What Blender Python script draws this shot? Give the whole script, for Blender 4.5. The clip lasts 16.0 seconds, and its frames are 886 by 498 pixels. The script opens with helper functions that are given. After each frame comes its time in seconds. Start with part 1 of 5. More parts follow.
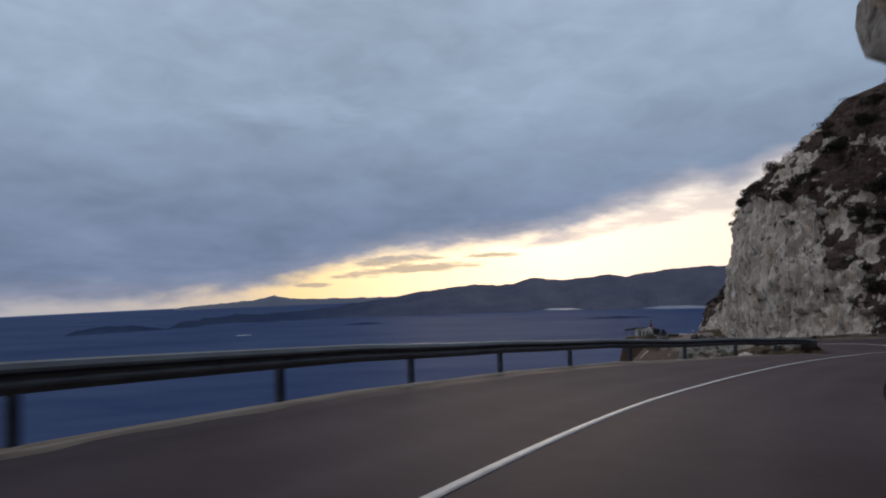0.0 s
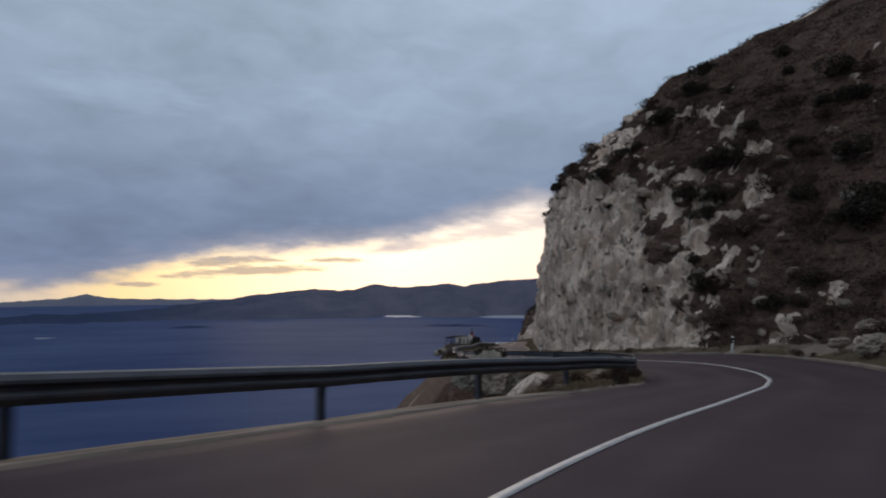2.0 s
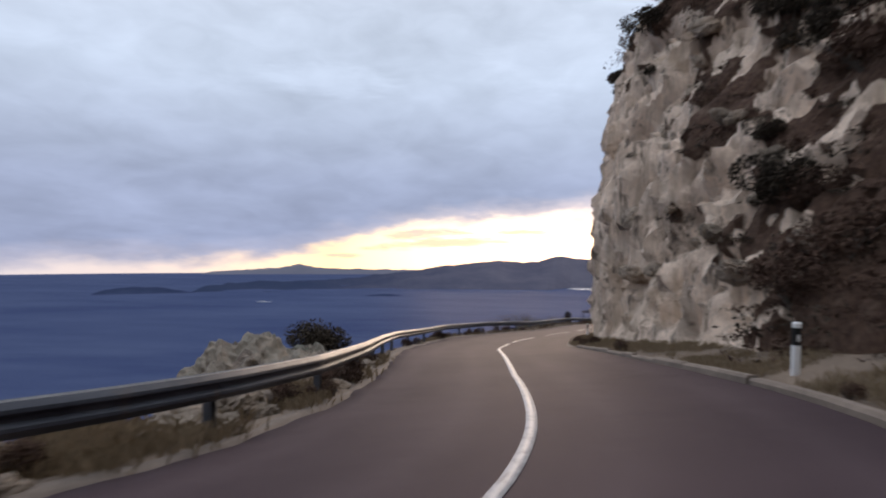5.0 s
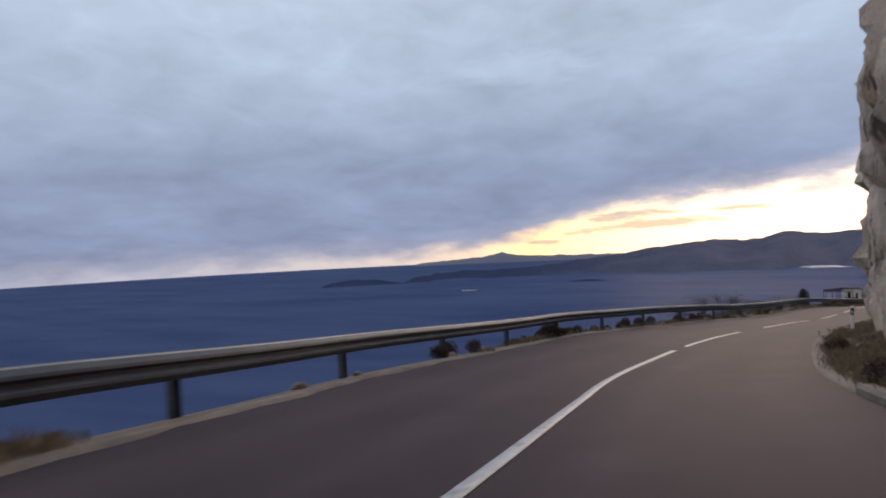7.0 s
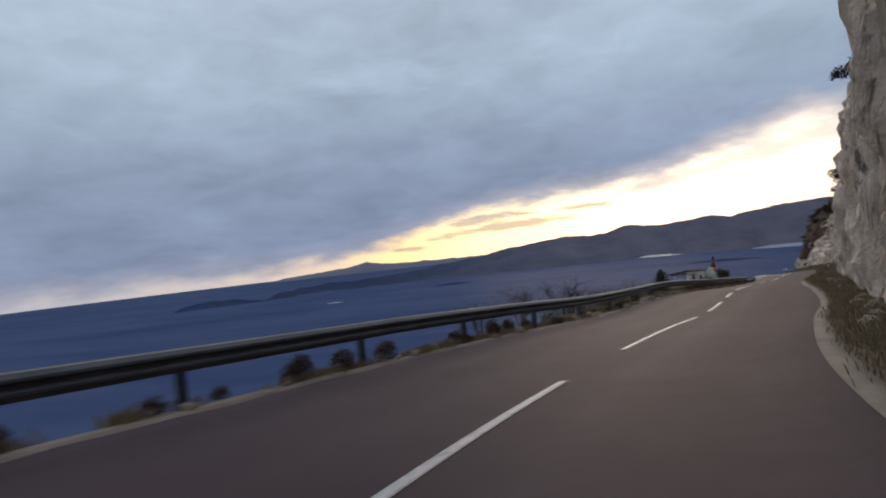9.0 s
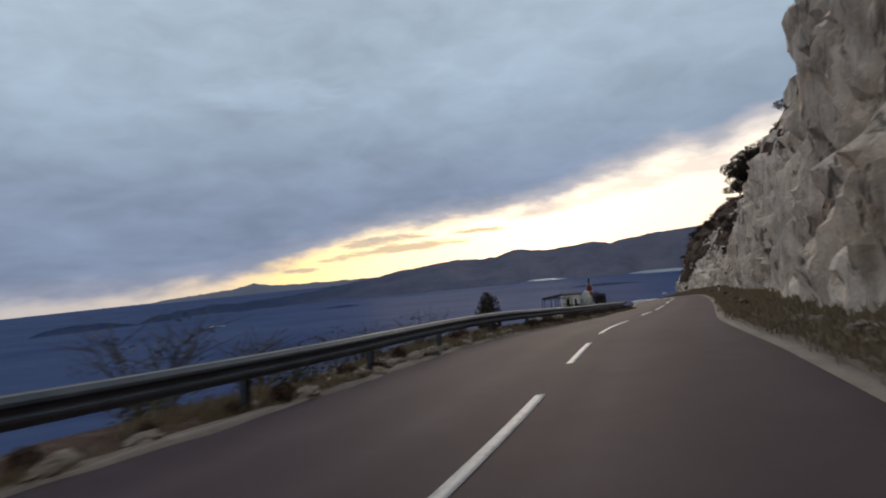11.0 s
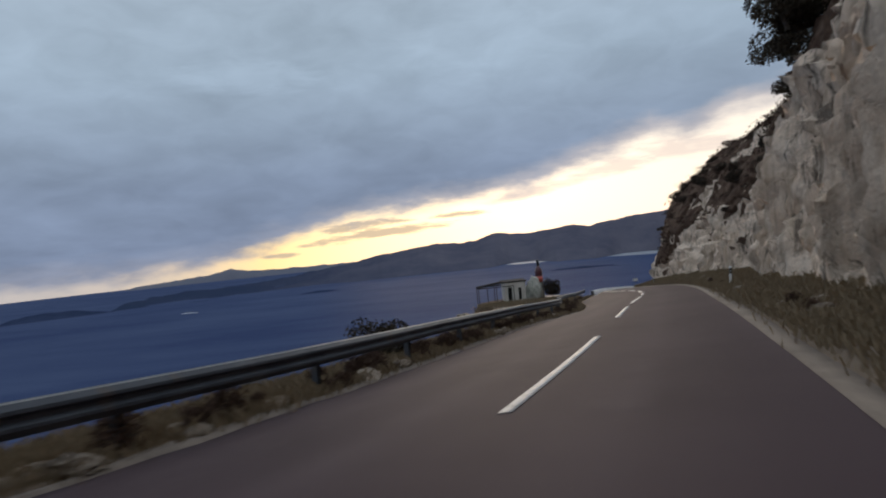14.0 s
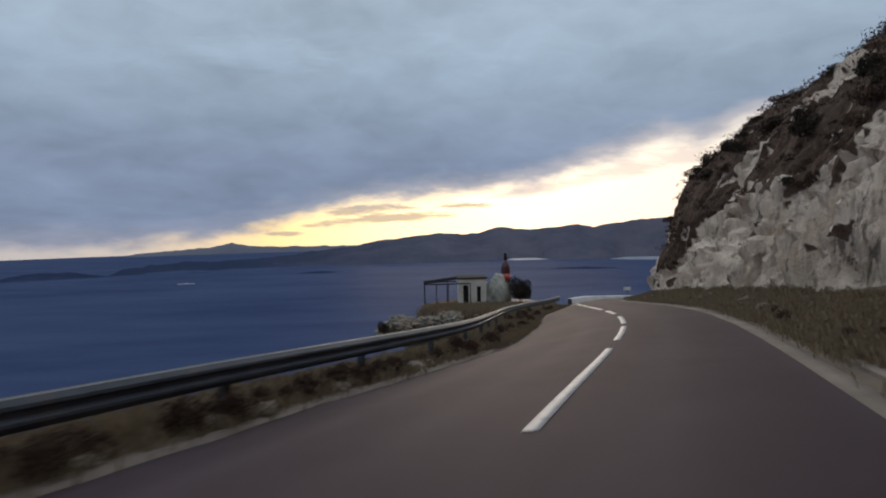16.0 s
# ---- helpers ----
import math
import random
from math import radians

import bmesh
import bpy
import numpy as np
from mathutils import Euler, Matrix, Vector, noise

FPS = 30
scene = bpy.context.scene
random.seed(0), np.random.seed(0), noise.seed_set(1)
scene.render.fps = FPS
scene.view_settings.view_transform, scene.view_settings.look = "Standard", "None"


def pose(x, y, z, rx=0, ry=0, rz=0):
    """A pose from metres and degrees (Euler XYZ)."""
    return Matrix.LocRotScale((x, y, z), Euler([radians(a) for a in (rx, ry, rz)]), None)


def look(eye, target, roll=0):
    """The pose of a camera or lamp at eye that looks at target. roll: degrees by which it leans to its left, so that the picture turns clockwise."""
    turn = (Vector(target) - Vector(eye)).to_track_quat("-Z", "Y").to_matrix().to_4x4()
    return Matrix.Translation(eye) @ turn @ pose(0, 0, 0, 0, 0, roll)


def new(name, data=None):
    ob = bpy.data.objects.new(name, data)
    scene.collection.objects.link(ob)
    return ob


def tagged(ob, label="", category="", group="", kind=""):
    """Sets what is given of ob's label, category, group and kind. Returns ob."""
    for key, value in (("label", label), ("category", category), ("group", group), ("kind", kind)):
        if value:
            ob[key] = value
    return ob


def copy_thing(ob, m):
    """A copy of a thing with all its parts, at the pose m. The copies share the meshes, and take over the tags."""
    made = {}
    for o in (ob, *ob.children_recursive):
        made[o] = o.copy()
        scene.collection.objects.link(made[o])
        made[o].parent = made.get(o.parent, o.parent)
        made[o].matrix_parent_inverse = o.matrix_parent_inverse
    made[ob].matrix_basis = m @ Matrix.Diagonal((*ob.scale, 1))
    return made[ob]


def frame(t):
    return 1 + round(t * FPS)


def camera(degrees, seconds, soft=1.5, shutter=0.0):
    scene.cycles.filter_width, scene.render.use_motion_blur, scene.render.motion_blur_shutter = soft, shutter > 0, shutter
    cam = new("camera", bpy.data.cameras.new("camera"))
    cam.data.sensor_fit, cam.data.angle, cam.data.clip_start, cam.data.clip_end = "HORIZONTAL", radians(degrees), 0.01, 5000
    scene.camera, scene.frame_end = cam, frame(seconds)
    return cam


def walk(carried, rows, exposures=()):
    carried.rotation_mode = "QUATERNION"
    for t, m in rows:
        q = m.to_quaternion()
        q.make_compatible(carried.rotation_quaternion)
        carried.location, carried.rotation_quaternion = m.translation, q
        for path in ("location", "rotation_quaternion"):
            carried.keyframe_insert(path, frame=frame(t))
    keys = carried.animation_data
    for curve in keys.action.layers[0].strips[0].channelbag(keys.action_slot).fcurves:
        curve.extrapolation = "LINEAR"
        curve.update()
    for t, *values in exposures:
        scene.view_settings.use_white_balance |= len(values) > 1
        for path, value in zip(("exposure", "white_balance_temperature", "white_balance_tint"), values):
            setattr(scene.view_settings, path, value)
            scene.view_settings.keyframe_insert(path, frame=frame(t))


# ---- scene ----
cam = camera(70.83, 16.0, soft=2.0, shutter=0.4)
PATH = [
    (0.0, pose(0.00, 0.00, 0.00, 92.20, 1.71, 0.00)),
    (0.5, pose(2.24, 4.62, -0.47, 92.41, 1.36, -1.80)),
    (1.0, pose(4.47, 9.21, -0.94, 92.50, 0.87, -5.35)),
    (1.5, pose(6.95, 13.47, -1.39, 92.37, 0.08, -9.85)),
    (2.0, pose(9.79, 17.14, -1.81, 92.62, -0.44, -14.34)),
    (2.5, pose(12.83, 20.36, -2.13, 92.21, -1.48, -18.17)),
    (3.0, pose(16.05, 23.16, -2.40, 91.32, -2.19, -19.54)),
    (3.5, pose(19.29, 25.55, -2.64, 89.77, -2.41, -18.60)),
    (4.0, pose(22.35, 28.02, -2.90, 89.21, -2.16, -14.47)),
    (4.5, pose(25.07, 31.18, -3.24, 89.68, -1.35, -6.90)),
    (5.0, pose(27.33, 34.99, -3.64, 89.92, -0.55, 2.67)),
    (7.3, pose(29.93, 54.61, -5.97, 89.03, 2.65, 21.31)),
    (7.5, pose(30.07, 56.43, -6.21, 89.41, 2.92, 19.61)),
    (8.0, pose(30.41, 61.13, -6.76, 89.64, 5.13, 17.38)),
    (8.5, pose(30.91, 65.85, -7.28, 89.22, 5.84, 14.72)),
    (9.0, pose(31.60, 70.55, -7.75, 88.95, 5.96, 8.60)),
    (9.5, pose(32.69, 75.08, -8.21, 88.97, 6.09, 3.94)),
    (10.0, pose(34.00, 79.47, -8.66, 89.43, 5.52, -0.20)),
    (10.2, pose(34.70, 81.16, -8.85, 89.85, 5.86, -0.40)),
    (12.3, pose(40.94, 99.47, -10.32, 90.31, 3.37, -2.71)),
    (12.5, pose(41.70, 101.07, -10.49, 90.64, 3.66, -2.12)),
    (13.0, pose(43.60, 104.97, -10.90, 90.88, 3.45, -1.71)),
    (13.5, pose(45.35, 108.98, -11.27, 88.59, 4.97, -4.75)),
    (14.0, pose(47.09, 112.81, -11.63, 88.45, 5.39, -2.94)),
    (14.5, pose(48.78, 116.74, -11.99, 88.07, 1.84, -1.75)),
    (15.0, pose(50.34, 121.03, -12.39, 87.25, -0.20, -3.13)),
    (15.2, pose(51.07, 122.73, -12.56, 87.18, -1.12, -2.18)),
    (15.5, pose(52.07, 125.34, -12.79, 87.87, 0.22, -1.58)),
    (16.0, pose(53.74, 129.66, -13.13, 87.55, 1.08, -2.51)),
]
EXPOSURES = [(0.0, 0.06, 6220, 15), (1.5, 0.06, 6250, 15), (2.5, 0.22, 6460, 18), (3.5, 0.68, 6780, 22), (4.0, 0.77, 6830, 22), (5.0, 0.92, 6880, 22),
             (7.3, 0.52, 6580, 20), (8.5, 0.40, 6540, 18), (9.5, 0.42, 6680, 14), (12.5, 0.25, 6540, 13), (16.0, 0.26, 6540, 13)]
walk(cam, PATH, EXPOSURES)

# ---- world: dusk overcast with a clear strip low over the hills ----
SEA_Z = -206.0
MID = Vector((27.0, 65.0, -6.0))


def nodes_of(tree):
    tree.nodes.clear()

    def n(kind, **kw):
        node = tree.nodes.new("ShaderNode" + kind)
        for key, value in kw.items():
            if key == "op":
                node.operation = value
            elif key == "blend":
                node.blend_type = value
            elif key == "dtype":
                node.data_type = value
            else:
                slot = key[1:] if key[0] == "_" else key
                sock = node.inputs[int(slot)] if slot.isdigit() else node.inputs[slot.replace("_", " ")]
                if isinstance(value, bpy.types.NodeSocket):
                    tree.links.new(value, sock)
                else:
                    sock.default_value = value
        return node
    return n


def ramp(n, fac, stops, mode="LINEAR"):
    node = n("ValToRGB", Fac=fac)
    cr = node.color_ramp
    cr.interpolation = mode
    while len(cr.elements) < len(stops):
        cr.elements.new(0.5)
    for e, (pos, col) in zip(cr.elements, stops):
        e.position = pos
        e.color = (*col, 1.0) if isinstance(col, tuple) else (col, col, col, 1.0)
    return node.outputs[0]


def mathn(n, op, a, b=0.0, clamp=False):
    node = n("Math", op=op, _0=a, _1=b)
    node.use_clamp = clamp
    return node.outputs[0]


def mixc(n, fac, a, b, blend="MIX"):
    node = n("MixRGB", blend=blend, Fac=fac)
    for key, v in (("Color1", a), ("Color2", b)):
        if isinstance(v, bpy.types.NodeSocket):
            node.id_data.links.new(v, node.inputs[key])
        else:
            node.inputs[key].default_value = (*v, 1.0)
    return node.outputs[0]


def build_world():
    w = bpy.data.worlds.new("dusk_sky")
    scene.world = w
    w.use_nodes = True
    t = w.node_tree
    n = nodes_of(t)
    d = n("TexCoord").outputs["Generated"]
    sep = n("SeparateXYZ", Vector=d)
    x, y, z = sep.outputs
    el = mathn(n, "MULTIPLY", mathn(n, "ARCSINE", z), 57.2958)
    az = mathn(n, "MULTIPLY", mathn(n, "ARCTAN2", mathn(n, "MULTIPLY", x, -1.0), y), 57.2958)
    # lower edge of the cloud deck by azimuth (-60..60 degrees, left is positive), in degrees / 20 above -4
    u = mathn(n, "MULTIPLY_ADD", az, 1 / 120)
    u.node.inputs[2].default_value = 0.5

    def e(a, deg):
        return ((a + 60) / 120, (deg + 4) / 20)
    edge = ramp(n, u, [e(-60, 5.0), e(-42, 8.2), e(-29, 7.6), e(-25, 6.0), e(-22, 6.6), e(-18, 5.2), e(-14, 4.0), e(-11, 3.0), e(-3, 2.2), e(3, 1.8), e(8, 1.15), e(12, 0.1),
                       e(15, -0.5), e(18, -1.1), e(24, -1.5), e(40, -1.8), e(60, -2.4)])
    edge = mathn(n, "MULTIPLY_ADD", edge, 20.0)
    edge.node.inputs[2].default_value = -4.0
    # flat cloud coordinates, drawn out towards the horizon
    den = mathn(n, "ADD", mathn(n, "MAXIMUM", z, -0.02), 0.16)
    cx, cy = mathn(n, "DIVIDE", x, den), mathn(n, "DIVIDE", y, den)
    flat = n("CombineXYZ", X=cx, Y=cy, Z=0.0).outputs[0]
    fine = n("TexNoise", Vector=n("Mapping", Vector=flat, Scale=(1.5, 1.2, 1.0), Rotation=(0, 0, 0.5)).outputs[0], Scale=2.6, Detail=5.0, Roughness=0.45, Distortion=0.3).outputs[0]
    broad = n("TexNoise", Vector=n("Mapping", Vector=flat, Scale=(0.9, 0.75, 1.0), Rotation=(0, 0, 0.35), Location=(1.7, 0.4, 0)).outputs[0], Scale=1.0, Detail=3.0, Roughness=0.45).outputs[0]
    sky_at = n("CombineXYZ", X=mathn(n, "MULTIPLY", az, 0.10), Y=mathn(n, "MULTIPLY", el, 0.22), Z=0.0).outputs[0]
    puff = n("TexNoise", Vector=sky_at, Scale=1.9, Detail=6.0, Roughness=0.55, Distortion=0.5).outputs[0]
    band = n("TexNoise", Vector=n("CombineXYZ", X=mathn(n, "MULTIPLY", az, 0.14), Y=mathn(n, "MULTIPLY", el, 0.42), Z=0.0).outputs[0], Scale=1.6, Detail=6.0, Roughness=0.55).outputs[0]
    over = mathn(n, "SUBTRACT", el, edge)
    over = mathn(n, "ADD", over, mathn(n, "MULTIPLY", mathn(n, "SUBTRACT", band, 0.5), 2.8))

    def smooth(v, a, b):
        m = n("MapRange", Value=v)
        m.interpolation_type = "SMOOTHSTEP"
        m.inputs["From Min"].default_value, m.inputs["From Max"].default_value = a, b
        return m.outputs[0]
    cloud = smooth(over, -0.8, 1.1)

    rag = n("TexNoise", Vector=n("CombineXYZ", X=mathn(n, "MULTIPLY", az, 0.30), Y=mathn(n, "MULTIPLY", el, 1.5), Z=2.0).outputs[0], Scale=1.3, Detail=6.0, Roughness=0.6, Distortion=0.4).outputs[0]

    def oval(az0, el0, w, h, tilt=0.0, ragged=4.5):
        """A soft oval patch of sky about an azimuth and elevation, with ragged edges."""
        da = mathn(n, "SUBTRACT", az, az0)
        de = mathn(n, "SUBTRACT", mathn(n, "SUBTRACT", el, el0), mathn(n, "MULTIPLY", da, tilt))
        q = mathn(n, "ADD", mathn(n, "POWER", mathn(n, "ABSOLUTE", mathn(n, "DIVIDE", da, w)), 2.0), mathn(n, "POWER", mathn(n, "ABSOLUTE", mathn(n, "DIVIDE", de, h)), 2.0))
        q = mathn(n, "ADD", q, mathn(n, "MULTIPLY", mathn(n, "SUBTRACT", rag, 0.5), ragged))
        return mathn(n, "SUBTRACT", 1.0, smooth(q, 0.1, 1.5))
    # deck colour: slate low down, paler blue-grey overhead
    hi = n("MapRange", Value=el)
    hi.inputs["From Min"].default_value, hi.inputs["From Max"].default_value = -2.0, 76.0
    deck = ramp(n, hi.outputs[0], [(0.0, (0.160, 0.207, 0.305)), (0.1, (0.192, 0.250, 0.345)), (0.217, (0.292, 0.380, 0.468)), (0.333, (0.348, 0.442, 0.528)), (1.0, (0.50, 0.58, 0.675))])
    shade = mathn(n, "ADD", mathn(n, "MULTIPLY", fine, 0.22), mathn(n, "ADD", mathn(n, "MULTIPLY", broad, 0.75), mathn(n, "MULTIPLY", puff, 0.45)))
    shade = n("MapRange", Value=shade)
    shade.inputs["From Min"].default_value, shade.inputs["From Max"].default_value = 0.50, 1.0
    shade.inputs["To Min"].default_value, shade.inputs["To Max"].default_value = 0.80, 1.20
    # thin places where the deck is paler, and the brighter sky overhead that lights the place
    thin = mathn(n, "ADD", mathn(n, "MULTIPLY", oval(13.0, 14.8, 6.5, 1.4, 0.02, 2.0), 0.12), mathn(n, "MULTIPLY", oval(-8.0, 16.5, 8.0, 2.6, 0.0, 2.0), 0.06))
    lift = mathn(n, "ADD", mathn(n, "ADD", shade.outputs[0], thin), mathn(n, "MULTIPLY", smooth(el, 30.0, 66.0), 0.38))
    deck = mixc(n, 1.0, deck, n("CombineXYZ", X=lift, Y=lift, Z=lift).outputs[0], "MULTIPLY")
    # the cloud's underside glows faintly where it meets the clear strip
    rim = mathn(n, "MULTIPLY", mathn(n, "SUBTRACT", 1.0, smooth(over, 0.3, 2.6)), ramp(n, u, [(0.2, 0.75), (0.46, 0.7), (0.56, 0.35), (0.64, 0.15), (0.8, 0.25)]))
    deck = mixc(n, rim, deck, (0.52, 0.485, 0.475))
    # the clear strip: evening sky, yellow where it is thinnest
    sky = n("TexSky")
    sky.sky_type, sky.sun_disc = "NISHITA", False
    sky.sun_elevation, sky.sun_rotation = radians(8.6), radians(6.9)
    glow = ramp(n, u, [((a + 60) / 120, c) for a, c in ((-40, (0.80, 0.72, 0.62)), (-10, (0.86, 0.80, 0.70)), (3, (0.84, 0.74, 0.51)), (13, (0.82, 0.65, 0.33)), (18, (0.58, 0.50, 0.38)), (26, (0.44, 0.42, 0.40)), (50, (0.33, 0.36, 0.42)))])
    gap = mixc(n, 1.0, glow, mixc(n, 1.0, sky.outputs[0], (0.012, 0.012, 0.012), "MULTIPLY"), "ADD")
    bars = oval(2.8, 0.45, 7.0, 0.42, -0.06)
    for spot in ((4.6, 1.25, 4.4, 0.42, -0.05), (8.6, 0.0, 2.2, 0.22, -0.05), (-4.5, 1.5, 3.0, 0.25, 0.0), (11.8, -0.75, 1.6, 0.2, 0.0)):
        bars = mathn(n, "MAXIMUM", bars, oval(*spot))
    gap = mixc(n, mathn(n, "MULTIPLY", bars, 0.85), gap, (0.47, 0.39, 0.29))
    # thin mauve-tan cloud hanging from the deck into the strip's high end
    veil = oval(-25.0, 5.3, 4.5, 0.9, 0.03, 3.0)
    for spot in ((-18.5, 4.3, 4.0, 0.7, -0.12), (-12.0, 3.0, 4.5, 0.5, -0.15)):
        veil = mathn(n, "MAXIMUM", veil, oval(*spot, 3.0))
    gap = mixc(n, mathn(n, "MULTIPLY", veil, 0.6), gap, (0.60, 0.51, 0.47))
    up = mixc(n, cloud, gap, deck)
    below = n("MapRange", Value=el)
    below.inputs["From Min"].default_value, below.inputs["From Max"].default_value = -2.34, -2.28
    col = mixc(n, below.outputs[0], (0.075, 0.11, 0.19), up)
    bg = n("Background", Color=col, Strength=1.0)
    t.links.new(bg.outputs[0], n("OutputWorld").inputs[0])


build_world()
sun = new("sun", bpy.data.lights.new("sun", "SUN"))
sun.data.energy, sun.data.angle, sun.data.color = 0.75, radians(24), (1.0, 0.82, 0.60)
sun.matrix_world = look((0, 0, 0), (-0.12 * 10, -0.99 * 10, -1.5))


# ---- materials ----
def material(name):
    m = bpy.data.materials.new(name)
    m.use_nodes = True
    return m, nodes_of(m.node_tree), m.node_tree


def finish(n, t, col, rough=0.8, bump=None, strength=0.4, distance=0.05, **kw):
    b = n("BsdfPrincipled", Roughness=rough)
    if isinstance(col, tuple):
        b.inputs["Base Color"].default_value = (*col, 1.0)
    else:
        t.links.new(col, b.inputs["Base Color"])
    for key, v in kw.items():
        b.inputs[key.replace("_", " ")].default_value = v
    if bump is not None:
        bn = n("Bump", Height=bump, Strength=strength, Distance=distance)
        t.links.new(bn.outputs[0], b.inputs["Normal"])
    t.links.new(b.outputs[0], n("OutputMaterial").inputs[0])


def worldpos(n):
    return n("NewGeometry").outputs["Position"]


def noise_of(n, vec, scale, detail=5.0, rough=0.6, stretch=(1, 1, 1), dist=0.0):
    v = n("Mapping", Vector=vec, Scale=stretch).outputs[0] if stretch != (1, 1, 1) else vec
    return n("TexNoise", Vector=v, Scale=scale, Detail=detail, Roughness=rough, Distortion=dist).outputs[0]


def mat_rock(name="limestone", pale=(0.82, 0.65, 0.505), veg=True):
    m, n, t = material(name)
    p = worldpos(n)
    big = noise_of(n, p, 0.13, 4)
    mid = noise_of(n, p, 0.9, 7, 0.66, (1, 1, 0.55), 0.6)
    fine = noise_of(n, p, 6.0, 7, 0.72)
    col = mixc(n, ramp(n, mid, [(0.30, 0.0), (0.52, 1.0)]), tuple(0.76 * v for v in pale), pale)
    col = mixc(n, ramp(n, big, [(0.45, 0.0), (0.62, 0.5)]), col, (0.54, 0.44, 0.345))
    streak = noise_of(n, p, 0.55, 6, 0.65, (1.8, 1.8, 0.16), 0.9)
    col = mixc(n, ramp(n, streak, [(0.52, 0.0), (0.63, 0.52)]), col, (0.29, 0.232, 0.182))
    runs = noise_of(n, p, 1.5, 5, 0.6, (1.8, 1.8, 0.11), 0.7)
    col = mixc(n, ramp(n, runs, [(0.51, 0.0), (0.62, 0.5)]), col, (0.37, 0.285, 0.212))
    rust = noise_of(n, p, 0.30, 4)
    col = mixc(n, ramp(n, rust, [(0.56, 0.0), (0.70, 0.55)]), col, (0.47, 0.31, 0.19))
    ochre = noise_of(n, p, 0.7, 5, 0.6, (1.3, 1.3, 0.4), 0.8)
    col = mixc(n, ramp(n, ochre, [(0.54, 0.0), (0.64, 0.45)]), col, (0.42, 0.31, 0.215))
    # shade of hollows and fissures painted dark where the bump dips too
    shaded_pits = noise_of(n, p, 1.5, 7, 0.70, (1.25, 1.25, 0.33), 0.6)
    col = mixc(n, ramp(n, shaded_pits, [(0.38, 0.85), (0.45, 0.0)]), col, (0.11, 0.086, 0.07))
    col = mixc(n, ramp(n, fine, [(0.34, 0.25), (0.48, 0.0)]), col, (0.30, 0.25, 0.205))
    if veg:
        # soil and low growth where the rock lies flatter
        cover = n("Attribute")
        cover.attribute_name = "cover"
        soil = mathn(n, "ADD", cover.outputs["Fac"], mathn(n, "MULTIPLY", mathn(n, "SUBTRACT", mathn(n, "ADD", mathn(n, "MULTIPLY", mid, 0.5), mathn(n, "MULTIPLY", fine, 0.5)), 0.5), 1.1))
        soilc = mixc(n, ramp(n, fine, [(0.35, 0.0), (0.65, 1.0)]), (0.050, 0.030, 0.022), (0.115, 0.070, 0.048))
        rubble = noise_of(n, p, 2.2, 6, 0.68, dist=0.4)
        soilc = mixc(n, ramp(n, rubble, [(0.54, 0.0), (0.62, 0.6)]), soilc, (0.165, 0.116, 0.084))
        col = mixc(n, ramp(n, soil, [(0.42, 0.0), (0.58, 1.0)]), col, soilc)
    h = mathn(n, "ADD", mathn(n, "MULTIPLY", mid, 0.9), mathn(n, "ADD", mathn(n, "MULTIPLY", fine, 0.25), mathn(n, "MULTIPLY", shaded_pits, 0.5)))
    finish(n, t, col, 0.92, h, 0.9, 0.36, Specular_IOR_Level=0.1)
    return m


def mat_asphalt():
    m, n, t = material("asphalt")
    p = worldpos(n)
    big = noise_of(n, p, 0.22, 4, 0.6)
    mid = noise_of(n, p, 2.0, 5, 0.6)
    fine = noise_of(n, p, 55.0, 3, 0.7)
    col = mixc(n, ramp(n, big, [(0.35, 0.0), (0.65, 1.0)]), (0.029, 0.0192, 0.0228), (0.064, 0.0432, 0.0480))
    col = mixc(n, ramp(n, mid, [(0.4, 0.0), (0.7, 0.5)]), col, (0.057, 0.0400, 0.0435))
    col = mixc(n, 0.5, col, mixc(n, fine, (0.022, 0.0150, 0.0172), (0.070, 0.0478, 0.0530)))
    # wheel tracks polished paler
    off = n("Attribute")
    off.attribute_name = "track"
    col = mixc(n, mathn(n, "MULTIPLY", off.outputs["Fac"], ramp(n, noise_of(n, p, 0.5, 4), [(0.3, 0.1), (0.7, 0.55)])), col, (0.080, 0.0575, 0.0615))
    finish(n, t, col, 0.78, mathn(n, "ADD", fine, mathn(n, "MULTIPLY", mid, 0.6)), 0.35, 0.012, Specular_IOR_Level=0.07)
    return m


def mat_paint():
    m, n, t = material("road_paint")
    p = worldpos(n)
    wear = noise_of(n, p, 9.0, 6, 0.75)
    col = mixc(n, ramp(n, wear, [(0.33, 0.0), (0.50, 1.0)]), (0.11, 0.10, 0.095), (0.40, 0.38, 0.365))
    finish(n, t, col, 0.6, noise_of(n, p, 60, 3), 0.3, 0.008)
    return m


def mat_mottled(name, a, b, scale, rough=0.85, bump=0.4, dist=0.02, fine=30.0, **kw):
    m, n, t = material(name)
    p = worldpos(n)
    big = noise_of(n, p, scale, 5, 0.65)
    sm = noise_of(n, p, fine, 4, 0.65)
    f = mathn(n, "ADD", mathn(n, "MULTIPLY", big, 0.65), mathn(n, "MULTIPLY", sm, 0.35))
    col = mixc(n, ramp(n, f, [(0.36, 0.0), (0.64, 1.0)]), a, b)
    finish(n, t, col, rough, f, bump, dist, **kw)
    return m


def mat_leaf(name, a, b):
    m, n, t = material(name)
    isl = n("NewGeometry").outputs["Random Per Island"]
    obr = n("ObjectInfo").outputs["Random"]
    col = mixc(n, isl, a, b)
    col = mixc(n, mathn(n, "MULTIPLY", obr, 0.5), col, tuple(0.55 * v for v in a))
    finish(n, t, col, 0.85, Specular_IOR_Level=0.05)
    return m


